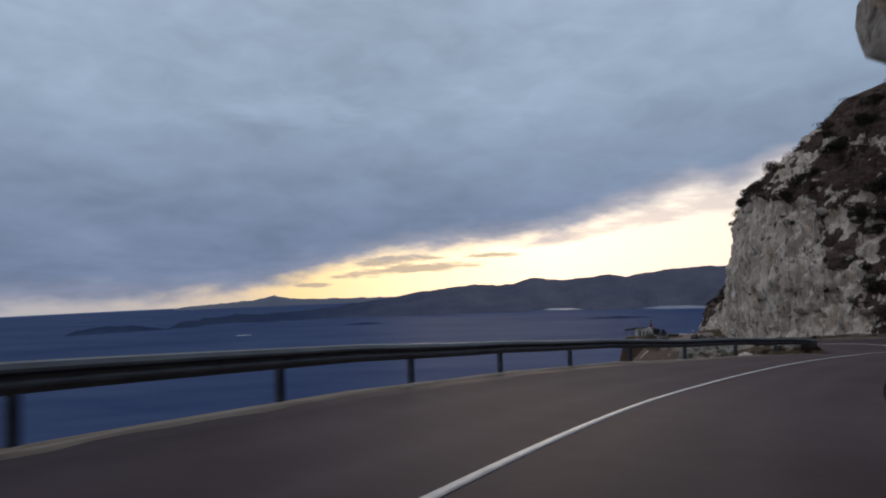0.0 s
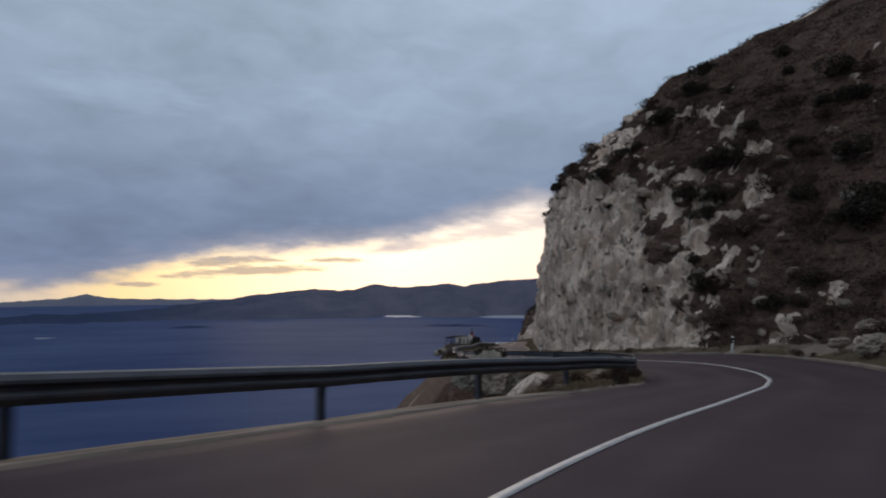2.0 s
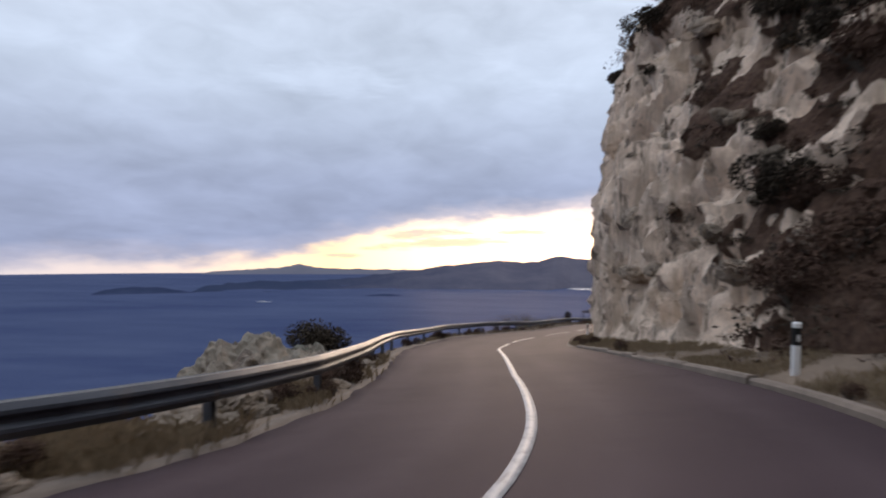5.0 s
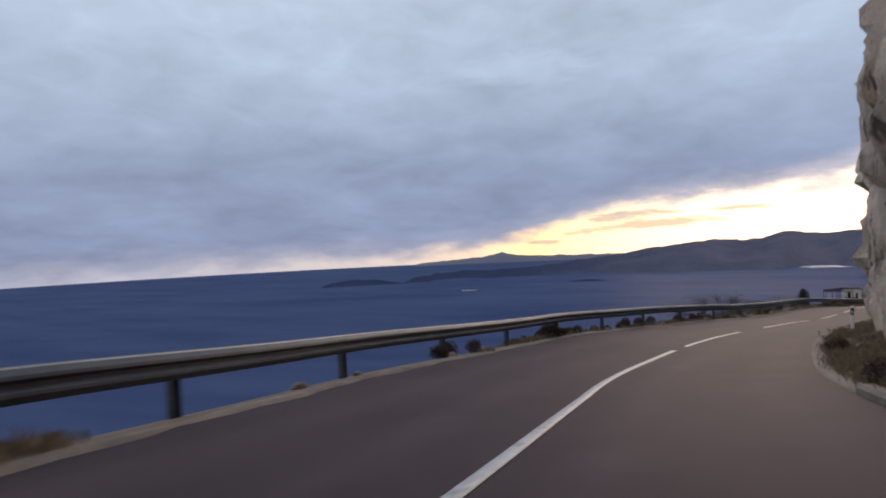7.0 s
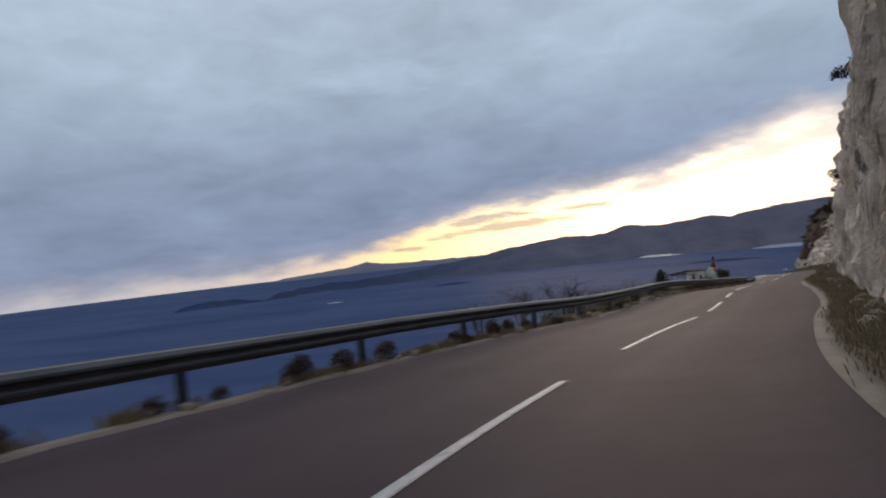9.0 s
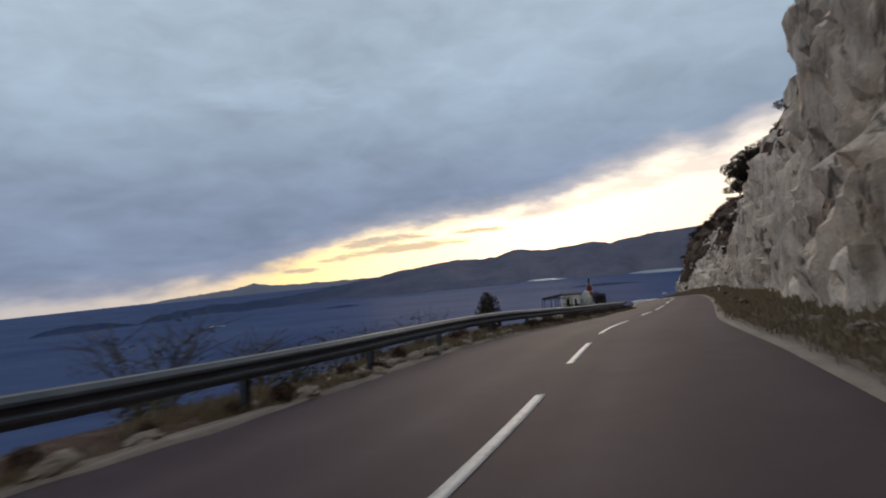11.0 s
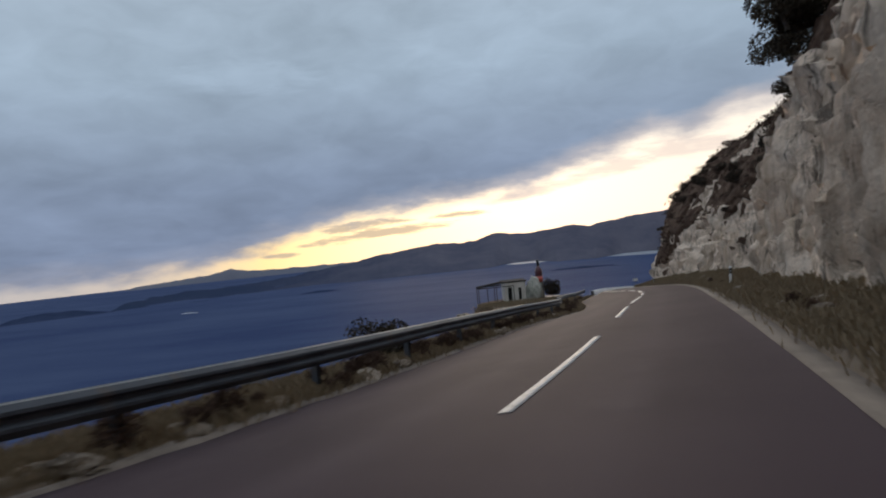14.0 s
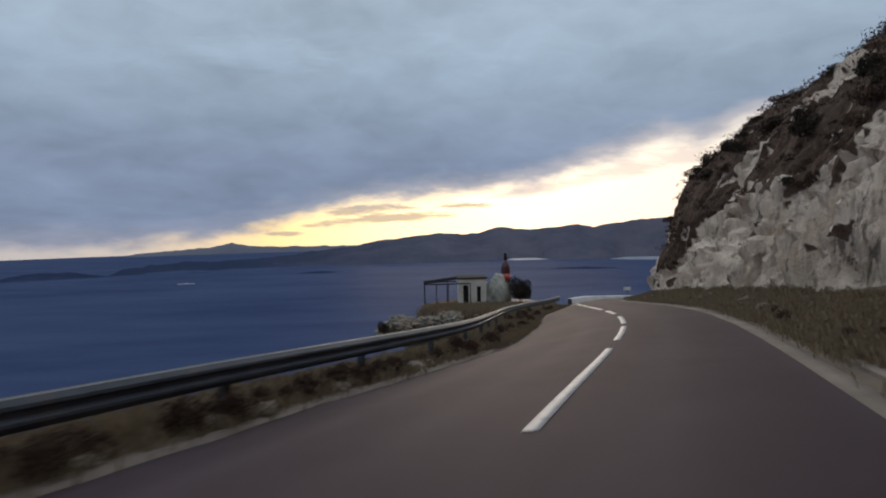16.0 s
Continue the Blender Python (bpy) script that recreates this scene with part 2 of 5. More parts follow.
def mat_steel():
    m, n, t = material("galvanised_steel")
    p = worldpos(n)
    big = noise_of(n, p, 1.3, 5, 0.65, (1, 1, 3))
    col = mixc(n, ramp(n, big, [(0.35, 0.0), (0.65, 1.0)]), (0.046, 0.050, 0.060), (0.082, 0.087, 0.098))
    stain = noise_of(n, p, 3.0, 5, 0.7, (1, 1, 0.3))
    col = mixc(n, ramp(n, stain, [(0.58, 0.0), (0.72, 0.6)]), col, (0.12, 0.085, 0.06))
    finish(n, t, col, 0.5, big, 0.1, 0.01, Metallic=0.15, Specular_IOR_Level=0.25)
    return m


def mat_sea():
    m, n, t = material("sea_water")
    p = worldpos(n)
    wind = noise_of(n, p, 0.0022, 5, 0.6, (1, 3.0, 1))
    rip = noise_of(n, p, 0.09, 6, 0.7, (1, 2.2, 1))
    col = mixc(n, ramp(n, wind, [(0.35, 0.0), (0.65, 1.0)]), (0.036, 0.052, 0.110), (0.055, 0.075, 0.137))
    finish(n, t, col, 0.5, rip, 0.5, 3.0, Specular_IOR_Level=0.0007)
    return m


def mat_hill(name, a, b, scale, hazed=None):
    """Hillside colour with distance haze painted in; the optional third colour is darker haze for the ridge's low
    western end.
    """
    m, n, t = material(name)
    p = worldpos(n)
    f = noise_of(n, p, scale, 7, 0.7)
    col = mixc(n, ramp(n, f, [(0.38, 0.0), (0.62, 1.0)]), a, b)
    if hazed:
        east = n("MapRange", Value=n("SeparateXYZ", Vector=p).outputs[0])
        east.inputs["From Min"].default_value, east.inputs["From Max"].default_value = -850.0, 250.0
        col = mixc(n, mathn(n, "ADD", east.outputs[0], mathn(n, "MULTIPLY", mathn(n, "SUBTRACT", f, 0.5), 0.5), True), hazed, col)
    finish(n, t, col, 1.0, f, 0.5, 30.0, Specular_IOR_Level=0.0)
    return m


M_ROCK = mat_rock()
M_BOULDER = mat_rock("boulder_limestone", (0.25, 0.205, 0.158), False)
M_LICHENED = mat_rock("lichened_limestone", (0.165, 0.162, 0.13), False)
M_ASPHALT = mat_asphalt()
M_PAINT = mat_paint()
M_CONCRETE = mat_mottled("worn_concrete", (0.17, 0.15, 0.13), (0.34, 0.31, 0.27), 0.8, 0.9, 0.5, 0.02)
M_LIME = mat_mottled("whitewashed_concrete", (0.58, 0.57, 0.55), (0.78, 0.77, 0.75), 0.9, 0.85, 0.3, 0.02)
M_KERB = mat_mottled("dusty_concrete", (0.10, 0.078, 0.061), (0.20, 0.157, 0.122), 0.9, 0.95, 0.5, 0.02, 14.0)
M_SOIL = mat_mottled("dry_soil", (0.085, 0.062, 0.044), (0.175, 0.128, 0.089), 0.7, 1.0, 0.7, 0.05, 9.0)
M_STEEL = mat_steel()
M_RIM_GLINT = mat_mottled("rim_glint", (0.26, 0.26, 0.25), (0.40, 0.40, 0.385), 2.0, 0.5, 0.1, 0.005, Metallic=0.2)
M_SEA = mat_sea()
M_LEAF = mat_leaf("evergreen_leaf", (0.038, 0.031, 0.024), (0.076, 0.060, 0.043))
M_DRY = mat_leaf("dry_scrub", (0.062, 0.038, 0.029), (0.115, 0.072, 0.051))
M_BARK = mat_mottled("bark", (0.05, 0.04, 0.032), (0.11, 0.09, 0.07), 4.0)
M_GRASS = mat_leaf("dry_grass", (0.20, 0.150, 0.094), (0.33, 0.245, 0.156))
# blue-grey distance haze is painted into the next three base colours
M_HILL = mat_hill("hazed_woods", (0.080, 0.079, 0.104), (0.108, 0.103, 0.126), 0.004, (0.030, 0.042, 0.076))
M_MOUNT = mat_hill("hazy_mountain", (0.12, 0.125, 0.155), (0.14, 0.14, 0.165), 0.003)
M_ISLE = mat_hill("dark_hazed_woods", (0.020, 0.030, 0.062), (0.034, 0.046, 0.085), 0.006)
# pale base colour paints the sky's reflection onto smooth bay water
M_BAY_SHEEN = mat_mottled("bay_sheen", (0.30, 0.32, 0.35), (0.42, 0.44, 0.46), 0.01, 0.22, 0.05, 0.1, 0.05)
M_WHITE = mat_mottled("white_plastic", (0.62, 0.62, 0.60), (0.76, 0.76, 0.74), 3.0, 0.5, 0.1, 0.005)
M_BLACK = mat_mottled("black_plastic", (0.012, 0.012, 0.012), (0.022, 0.021, 0.02), 3.0, 0.7, 0.1, 0.005, Specular_IOR_Level=0.15)
M_REFLECT = mat_mottled("reflector_glass", (0.35, 0.05, 0.03), (0.5, 0.08, 0.05), 6.0, 0.25, 0.1, 0.002)


# ---- building helpers ----
def mesh_of(name, bm, mat, smooth=False):
    me = bpy.data.meshes.new(name)
    bm.normal_update()
    bm.to_mesh(me)
    bm.free()
    for mt in mat if isinstance(mat, (list, tuple)) else [mat]:
        me.materials.append(mt)
    if smooth:
        me.polygons.foreach_set("use_smooth", [True] * len(me.polygons))
    return me


def part(name, bm, mat, parent=None, label="", smooth=False):
    me = bm if isinstance(bm, bpy.types.Mesh) else mesh_of(name, bm, mat, smooth)
    ob = new(name, me)
    if parent is not None:
        ob.parent = parent
    if label:
        tagged(ob, label)
    return ob


def from_np(name, verts, faces, mat, smooth=False):
    me = bpy.data.meshes.new(name)
    if isinstance(verts, np.ndarray) and isinstance(faces, np.ndarray):
        k, nf = faces.shape[1], len(faces)
        me.vertices.add(len(verts))
        me.vertices.foreach_set("co", np.ascontiguousarray(verts, dtype=np.float32).ravel())
        me.loops.add(nf * k)
        me.loops.foreach_set("vertex_index", np.ascontiguousarray(faces, dtype=np.int32).ravel())
        me.polygons.add(nf)
        me.polygons.foreach_set("loop_start", np.arange(0, nf * k, k, dtype=np.int32))
        me.update(calc_edges=True)
    else:
        me.from_pydata([tuple(v) for v in verts], [], [tuple(f) for f in faces])
        me.update()
    for mt in mat if isinstance(mat, (list, tuple)) else [mat]:
        me.materials.append(mt)
    if smooth:
        me.polygons.foreach_set("use_smooth", [True] * len(me.polygons))
    return me


def box(bm, sx, sy, sz, m=None, bevel=0.0):
    r = bmesh.ops.create_cube(bm, size=1.0, matrix=(m or Matrix()) @ Matrix.Diagonal((sx, sy, sz, 1)))
    if bevel:
        es = {e for v in r["verts"] for e in v.link_edges}
        bmesh.ops.bevel(bm, geom=list(es), offset=bevel, segments=1, affect="EDGES")
    return bm


def grid_faces(nu, nv):
    i = np.arange(nu - 1)[:, None] * nv + np.arange(nv - 1)[None, :]
    i = i.ravel()
    return np.stack([i, i + nv, i + nv + 1, i + 1], 1)


# ---- the road's line: x, y, z of the centre mark ----
LINE = [(-22, -42, 3.0), (-11.2, -18.2, 0.6), (-2.65, 0.18, -1.40), (-0.35, 5.17, -1.95), (2.40, 10.50, -2.59), (5.26, 15.26, -3.16), (9.41, 20.34, -3.63), (13.90, 24.44, -3.90), (19.14, 28.28, -4.23),
        (23.28, 31.84, -4.72), (26.05, 35.95, -5.14), (27.67, 40.11, -5.47), (28.22, 45.04, -5.96), (28.37, 55.95, -7.28), (28.42, 61.91, -8.05), (29.17, 67.82, -8.77),
        (30.36, 74.18, -9.41), (32.01, 79.94, -9.98), (34.36, 85.99, -10.51), (36.93, 91.94, -11.07), (41.27, 104.15, -12.01), (43.97, 110.04, -12.53), (49.35, 121.83, -13.65),
        (54.34, 133.78, -14.72), (57.08, 140.19, -15.35), (59.19, 145.81, -15.89), (60.61, 151.68, -16.47), (63.09, 165.75, -18.08), (66.33, 174.34, -19.08),
        (70.6, 181.6, -19.9), (77.6, 188.0, -21.2), (93, 194, -23.1), (118, 196, -25.5)]


def spline(pts, step):
    P = np.array(pts, float)
    out = []
    for i in range(len(P) - 1):
        a, b, c, d = P[max(i - 1, 0)], P[i], P[i + 1], P[min(i + 2, len(P) - 1)]
        L = max(2, int(np.linalg.norm(c - b) / step))
        for k in range(L):
            u = k / L
            out.append(0.5 * (2 * b + (c - a) * u + (2 * a - 5 * b + 4 * c - d) * u * u + (3 * b - a - 3 * c + d) * u ** 3))
    out.append(P[-1])
    Q = np.array(out)
    for _ in range(12):
        Q[1:-1] = 0.25 * Q[:-2] + 0.5 * Q[1:-1] + 0.25 * Q[2:]
    s = np.concatenate([[0], np.cumsum(np.linalg.norm(np.diff(Q, axis=0), axis=1))])
    g = np.arange(0, s[-1], step)
    return np.stack([np.interp(g, s, Q[:, k]) for k in range(3)], 1)


STEP = 0.5
ROAD = spline(LINE, STEP)
TAN = np.gradient(ROAD[:, :2], axis=0)
TAN /= np.linalg.norm(TAN, axis=1)[:, None]
LEFT = np.stack([-TAN[:, 1], TAN[:, 0]], 1)
NS = len(ROAD)


def station(y):
    """The station of the road's line at world y, on the stretch that the walk follows."""
    k = int(np.argmin(np.abs(ROAD[: int(NS * 0.86), 1] - y)))
    return k * STEP


def where(s, off, dz=0.0):
    """World place s metres along the road, off metres to the left of the centre mark, dz above the banked asphalt."""
    s = np.asarray(s, float)
    k = s / STEP
    i = np.clip(k.astype(int), 0, NS - 2)
    u = np.clip(k - i, 0, 1)[..., None]
    c = ROAD[i] * (1 - u) + ROAD[i + 1] * u
    l = LEFT[i] * (1 - u) + LEFT[i + 1] * u
    out = c.copy()
    off = np.asarray(off, float)
    out[..., :2] += l * off[..., None]
    out[..., 2] += dz + np.where(off > 0, np.clip(off / EDGE_L(s), 0, 1) * BANK_L(s), np.clip(-off / EDGE_R(s), 0, 1) * BANK_R(s))
    return out


def table(rows):
    ys, vs = [station(r[0]) for r in rows], [r[1] for r in rows]
    return lambda s: np.interp(s, ys, vs)


EDGE_L = table([(0, 3.60), (10, 3.87), (20, 3.90), (28, 3.86), (36, 3.69), (40, 3.34), (45, 3.07), (50, 3.23), (56, 3.66), (62, 4.06), (68, 4.32), (74, 4.44), (86, 4.18), (98, 3.67), (110, 3.47), (122, 3.74), (134, 4.07), (138, 4.0), (142, 3.75), (147, 3.4), (154, 2.9), (158, 2.4), (166, 2.1), (174, 2.2), (182, 2.5)])
RAIL_AT = table([(0, 3.60), (10, 3.87), (20, 3.90), (28, 3.86), (36, 3.69), (40, 3.34), (45, 3.07), (50, 3.23), (56, 3.66), (62, 4.06), (68, 4.32), (74, 4.44), (86, 4.18), (98, 3.67), (110, 3.47), (122, 3.74), (134, 4.07), (140, 4.13), (147, 4.1), (155, 4.0), (161, 3.7), (167, 3.1), (176, 2.9), (182, 2.9)])
EDGE_R = table([(-40, 4.8), (13, 4.8), (25, 3.34), (28, 3.41), (36, 3.55), (45, 3.28), (56, 3.17), (74, 3.16), (86, 3.10), (98, 3.12), (110, 2.75), (122, 2.55), (134, 2.5), (146, 2.4), (158, 2.48), (174, 2.67)])
# crossfall: height of the two edges against the centre mark
BANK_L = table([(-20, 0.1), (0, 0.17), (5, 0.27), (10, 0.35), (15, 0.33), (20, 0.15), (24, -0.19), (28, -0.39), (36, -0.33), (45, -0.24), (56, -0.10), (74, 0.0), (86, -0.12), (104, -0.16), (110, -0.23), (122, -0.47), (134, -0.73), (146, -0.88), (158, -0.95), (174, -0.82), (181, -0.5), (187, -0.2)])
BANK_R = table([(0, -0.03), (10, 0.03), (20, 0.15), (28, 0.28), (36, 0.34), (50, 0.26), (98, 0.25), (110, 0.21), (128, 0.24), (146, 0.17), (174, 0.21)])


# ---- sea and ground ----
def build_sea():
    rings = np.concatenate([[0, 60, 140], np.geomspace(220, 4950, 40)])
    na = 96
    v = [(MID.x + r * math.cos(2 * math.pi * a / na), MID.y + r * math.sin(2 * math.pi * a / na), SEA_Z) for r in rings for a in range(na)]
    f = []
    for i in range(len(rings) - 1):
        for a in range(na):
            b = (a + 1) % na
            f.append((i * na + a, (i + 1) * na + a, (i + 1) * na + b, i * na + b))
    ob = new("sea", from_np("sea", v, f, M_SEA, True))
    tagged(ob, "calm slate-blue evening sea with faint wind streaks", "sea", kind="structure")


def spread(lo, a, b, hi, fine_step):
    mid = np.arange(a, b, fine_step)
    low = a - np.geomspace(fine_step, a - lo, 26)[::-1]
    high = b + np.geomspace(fine_step, hi - b, 26)
    return np.concatenate([low, mid, high])


# where a stony bench runs along outside the barrier
BENCH = table([(20, 0.0), (30, 0.3), (37, 1.0), (47, 1.0), (56, 0.0), (84, 0.0), (88, 0.6), (95, 1.0), (172, 1.0), (180, 0.6)])


def ground_height(x, y):
    pts = np.stack([x, y], 1)
    best = np.full(len(pts), 1e18)
    idx = np.zeros(len(pts), int)
    for k in range(0, NS, 2):
        d = (pts[:, 0] - ROAD[k, 0]) ** 2 + (pts[:, 1] - ROAD[k, 1]) ** 2
        better = d < best
        best[better], idx[better] = d[better], k
    rel = pts - ROAD[idx, :2]
    side = (rel * LEFT[idx]).sum(1)
    off = np.sign(side) * np.sqrt(best)
    s = idx * STEP
    zr = ROAD[idx, 2]
    L = off - EDGE_L(s)
    R = -off - EDGE_R(s)
    steep = np.interp(L, [0, 0.9, 1.5, 2.6, 6, 14, 40, 120, 300, 700], [0.12, 0.2, 0.75, 2.0, 5.6, 13, 37, 100, 215, 330])
    bench = np.interp(L, [0, 0.9, 1.5, 2.6, 4.5, 14, 40, 120, 300, 700], [0.12, 0.05, 0.0, 0.25, 2.2, 12, 37, 100, 215, 330])
    zl = zr + BANK_L(s) - (steep * (1 - BENCH(s)) + bench * BENCH(s))
    zg = zr + BANK_R(s) + np.interp(R, [0, 2, 30, 62, 70, 150, 400], [-0.3, -0.4, 9, 34, 46, 90, 165])
    z = np.where(L > 0, zl, np.where(R > 0, zg, zr - 0.15 + np.where(off > 0, off / EDGE_L(s) * BANK_L(s), -off / EDGE_R(s) * BANK_R(s))))
    rough = np.array([noise.fractal((a * 0.13, b * 0.13, 4.0), 0.8, 2.1, 4) for a, b in pts])
    amp = np.clip(L - 0.9, 0, 12) * 0.18
    z = z + rough * np.where(L > 0, amp, 0)
    # rocky knob under the first bend
    kn = np.clip(1.15 - np.hypot((x - 21.6) / 3.3, (y - 52.4) / 2.6), 0, 1)
    z = np.maximum(z, np.where(kn > 0, -10.6 + 2.8 * np.minimum(1, kn * 2.2) ** 0.6 + 0.7 * rough, -1e9))
    # levelled terrace by the hut
    q = np.hypot((x - 60.0) / 1.2, y - 186.5)
    w = np.clip((9.0 - q) / 4.5, 0, 1)
    w = w * w * (3 - 2 * w)
    return z * (1 - w) + HUT_Z * w


HUT_Z = -20.7


def build_ground():
    xs = spread(-700, -25, 90, 700, 0.8)
    ys = spread(-700, -10, 200, 900, 0.8)
    X, Y = np.meshgrid(xs, ys, indexing="ij")
    z = ground_height(X.ravel(), Y.ravel())
    me = from_np("ground", np.stack([X.ravel(), Y.ravel(), z], 1), grid_faces(len(xs), len(ys)), M_ROCK)
    at = me.attributes.new("cover", "FLOAT", "POINT")
    at.data.foreach_set("value", [0.95 + 0.9 * noise.fractal((a * 0.2, b * 0.2, 2.0), 0.8, 2.0, 3) for a, b in zip(X.ravel(), Y.ravel())])
    ob = new("ground", me)
    tagged(ob, "steep stony coastal slope with dry soil and scrub", "ground", kind="structure")


build_sea()
build_ground()


# ---- road ----
def ribbon(name, s0, s1, offs, mat, step=0.5):
    """A strip along the road; offs: (left offset, height) across it, each a number or a function of s."""
    s = np.arange(s0, s1 + step * 0.5, step)
    cols = []
    for o, h in offs:
        o = o(s) if callable(o) else np.full(len(s), float(o))
        cols.append(where(s, o, h))
    V = np.stack(cols, 1)
    return from_np(name, V.reshape(-1, 3), grid_faces(len(s), len(offs))[:, ::-1], mat)


S_A, S_B = station(-40), (NS - 8) * STEP
ACROSS = [1.0, 0.99, 0.88, 0.76, 0.64, 0.52, 0.40, 0.28, 0.14, 0.0]


def wavy(s):
    return 0.05 * np.sin(s * 1.7) + 0.04 * np.sin(s * 4.1 + 1)


offs = [(lambda s: EDGE_L(s) + wavy(s), -0.1)]
offs += [(lambda s, f=f: (EDGE_L(s) + wavy(s)) * f, 0.03 * (1 - f)) for f in ACROSS[1:]]
offs += [(lambda s, f=f: -EDGE_R(s) * f, 0.03 * (1 - f)) for f in ACROSS[-2::-1]] + [(lambda s: -EDGE_R(s), -0.1)]
road_mesh = ribbon("road", S_A, S_B, offs, M_ASPHALT)
rows_n = len(road_mesh.vertices) // len(offs)
s_r = S_A + 0.5 * np.arange(rows_n)
trk = np.stack([o(s_r) for o, h in offs], 1)
trk = np.clip(np.cos((np.abs(trk) - 0.95) * 2 * math.pi / 1.65), 0, 1)
road_mesh.attributes.new("track", "FLOAT", "POINT").data.foreach_set("value", trk.ravel().astype(np.float32))
road = new("road", road_mesh)
tagged(road, "grey-brown two-lane asphalt road descending along the cliff", "road", kind="structure")


# where the painted line strays from the middle of the road
STRAY = table([(5, 0.0), (18, -0.08), (27, -0.06), (29.5, 0.08), (31.5, 0.22), (33.5, 0.08), (36, -0.07), (40, -0.08), (44, 0.0), (48, 0.05), (54, -0.05), (60, -0.14), (62, -0.08), (65, 0.0), (69, 0.08), (75, 0.02), (84, -0.05), (92, 0.0)])


def mark(s0, s1, label):
    w = 0.068
    ob = new("road_marking", ribbon("road_marking", s0, s1, [(lambda s: STRAY(s) + w, 0.0335), (lambda s: STRAY(s) + w, 0.0375), (lambda s: STRAY(s) - w, 0.0375), (lambda s: STRAY(s) - w, 0.0335)], M_PAINT, max(0.2, min(0.5, (s1 - s0) / 6))))
    tagged(ob, label, "road marking", "centre line markings")


mark(S_A, station(70.1), "worn white solid centre line on the asphalt")
for a, b in ((71.2, 79.2), (82.2, 89.1), (91.4, 96.0), (98.6, 101.8), (104.2, 109.1), (112.8, 115.9), (118.2, 124.0), (128.4, 132.7), (134.2, 139.9), (141.2, 144.4), (145.6, 148.4), (149.6, 152.4)):
    mark(station(a), station(b), "worn white centre line dash on the asphalt")
mark(station(153.6), S_B, "worn white solid centre line on the asphalt")

# right-hand edge: low kerb in the first bend, flat concrete gutter after the headland
S_K = station(60)
kerb = tagged(new("kerb"), "low worn concrete kerb along the inner edge of the bend", "kerb", kind="structure")
rnd_k = random.Random(3)
s_k = station(25)
while s_k < S_K:
    dz, do, ln = rnd_k.uniform(-0.03, 0.02), rnd_k.uniform(-0.025, 0.025), rnd_k.choice((1.0, 1.0, 2.0))
    ss = np.linspace(s_k, min(s_k + ln - 0.02, S_K), 3)
    V = np.stack([where(ss, -EDGE_R(ss) + o + do, h) for o, h in ((0.02, -0.08), (0.01, 0.08 + dz), (-0.03, 0.12 + dz), (-0.17, 0.12 + dz), (-0.19, -0.08))], 1)
    f = list(grid_faces(3, 5)[:, ::-1]) + [(0, 1, 2, 3, 4), (14, 13, 12, 11, 10)]
    part("kerbstone", from_np("kerbstone", V.reshape(-1, 3), f, M_KERB), None, kerb)
    s_k += ln
gutter = new("gutter", ribbon("gutter", S_K, S_B, [(lambda s: -EDGE_R(s) + 0.015, -0.06), (lambda s: -EDGE_R(s) + 0.01, 0.012), (lambda s: -EDGE_R(s) - 0.29 - 0.03 * np.sin(s * 0.37), 0.02), (lambda s: -EDGE_R(s) - 0.32 - 0.03 * np.sin(s * 0.37), -0.06)], M_KERB))
tagged(gutter, "pale concrete gutter strip beside the asphalt", "gutter", kind="structure")
lip = tagged(new("gutter_lip"), "low broken concrete lip half buried in grass", "kerb", kind="structure")
s_k = S_K
while s_k < station(176):
    ln, up, out = rnd_k.choice((2.0, 3.0, 4.0)), rnd_k.uniform(0.05, 0.11), rnd_k.uniform(-0.03, 0.03)
    ss = np.linspace(s_k, s_k + ln - 0.03, 5)
    V = np.stack([where(ss, -EDGE_R(ss) - 0.52 + o + out, h) for o, h in ((0.03, -0.1), (0.02, up), (-0.01, up + 0.02), (-0.09, up + 0.02), (-0.11, -0.1))], 1)
    f = list(grid_faces(5, 5)[:, ::-1]) + [(0, 1, 2, 3, 4), (24, 23, 22, 21, 20)]
    part("kerbstone", from_np("kerbstone", V.reshape(-1, 3), f, M_KERB), None, lip)
    s_k += ln + (rnd_k.uniform(0.4, 2.0) if rnd_k.random() < 0.35 else 0.0)
verge = new("verge", ribbon("verge", S_A, S_B, [(lambda s: -EDGE_R(s) - 0.15, -0.1), (lambda s: -EDGE_R(s) - 0.62, 0.08), (lambda s: -EDGE_R(s) - 1.1, 0.22), (lambda s: -EDGE_R(s) - 2.2, 0.55), (lambda s: -EDGE_R(s) - 3.6, 0.9)], M_SOIL))
tagged(verge, "bare brown earth bank between road and rock", "verge", kind="structure")
shoulder = new("shoulder", ribbon("shoulder", S_A, S_B, [(lambda s: EDGE_L(s) - 0.05, -0.06), (lambda s: EDGE_L(s) + 0.06 + 0.8 * wavy(s + 3), 0.022), (lambda s: EDGE_L(s) + 0.20 + 1.2 * wavy(0.7 * s), 0.028), (lambda s: EDGE_L(s) + 0.26 + 1.2 * wavy(0.7 * s), -0.06)], M_KERB))
tagged(shoulder, "broken pale concrete edge strip under the crash barrier", "shoulder", kind="structure")
soil = new("soil_strip", ribbon("soil_strip", S_A, S_B, [(lambda s: EDGE_L(s) + 0.10, -0.03), (lambda s: EDGE_L(s) + 0.30, 0.015), (lambda s: EDGE_L(s) + 0.6, -0.03), (lambda s: EDGE_L(s) + 1.0, -0.4)], M_SOIL))
tagged(soil, "dry brown soil strip below the crash barrier", "verge", kind="structure")

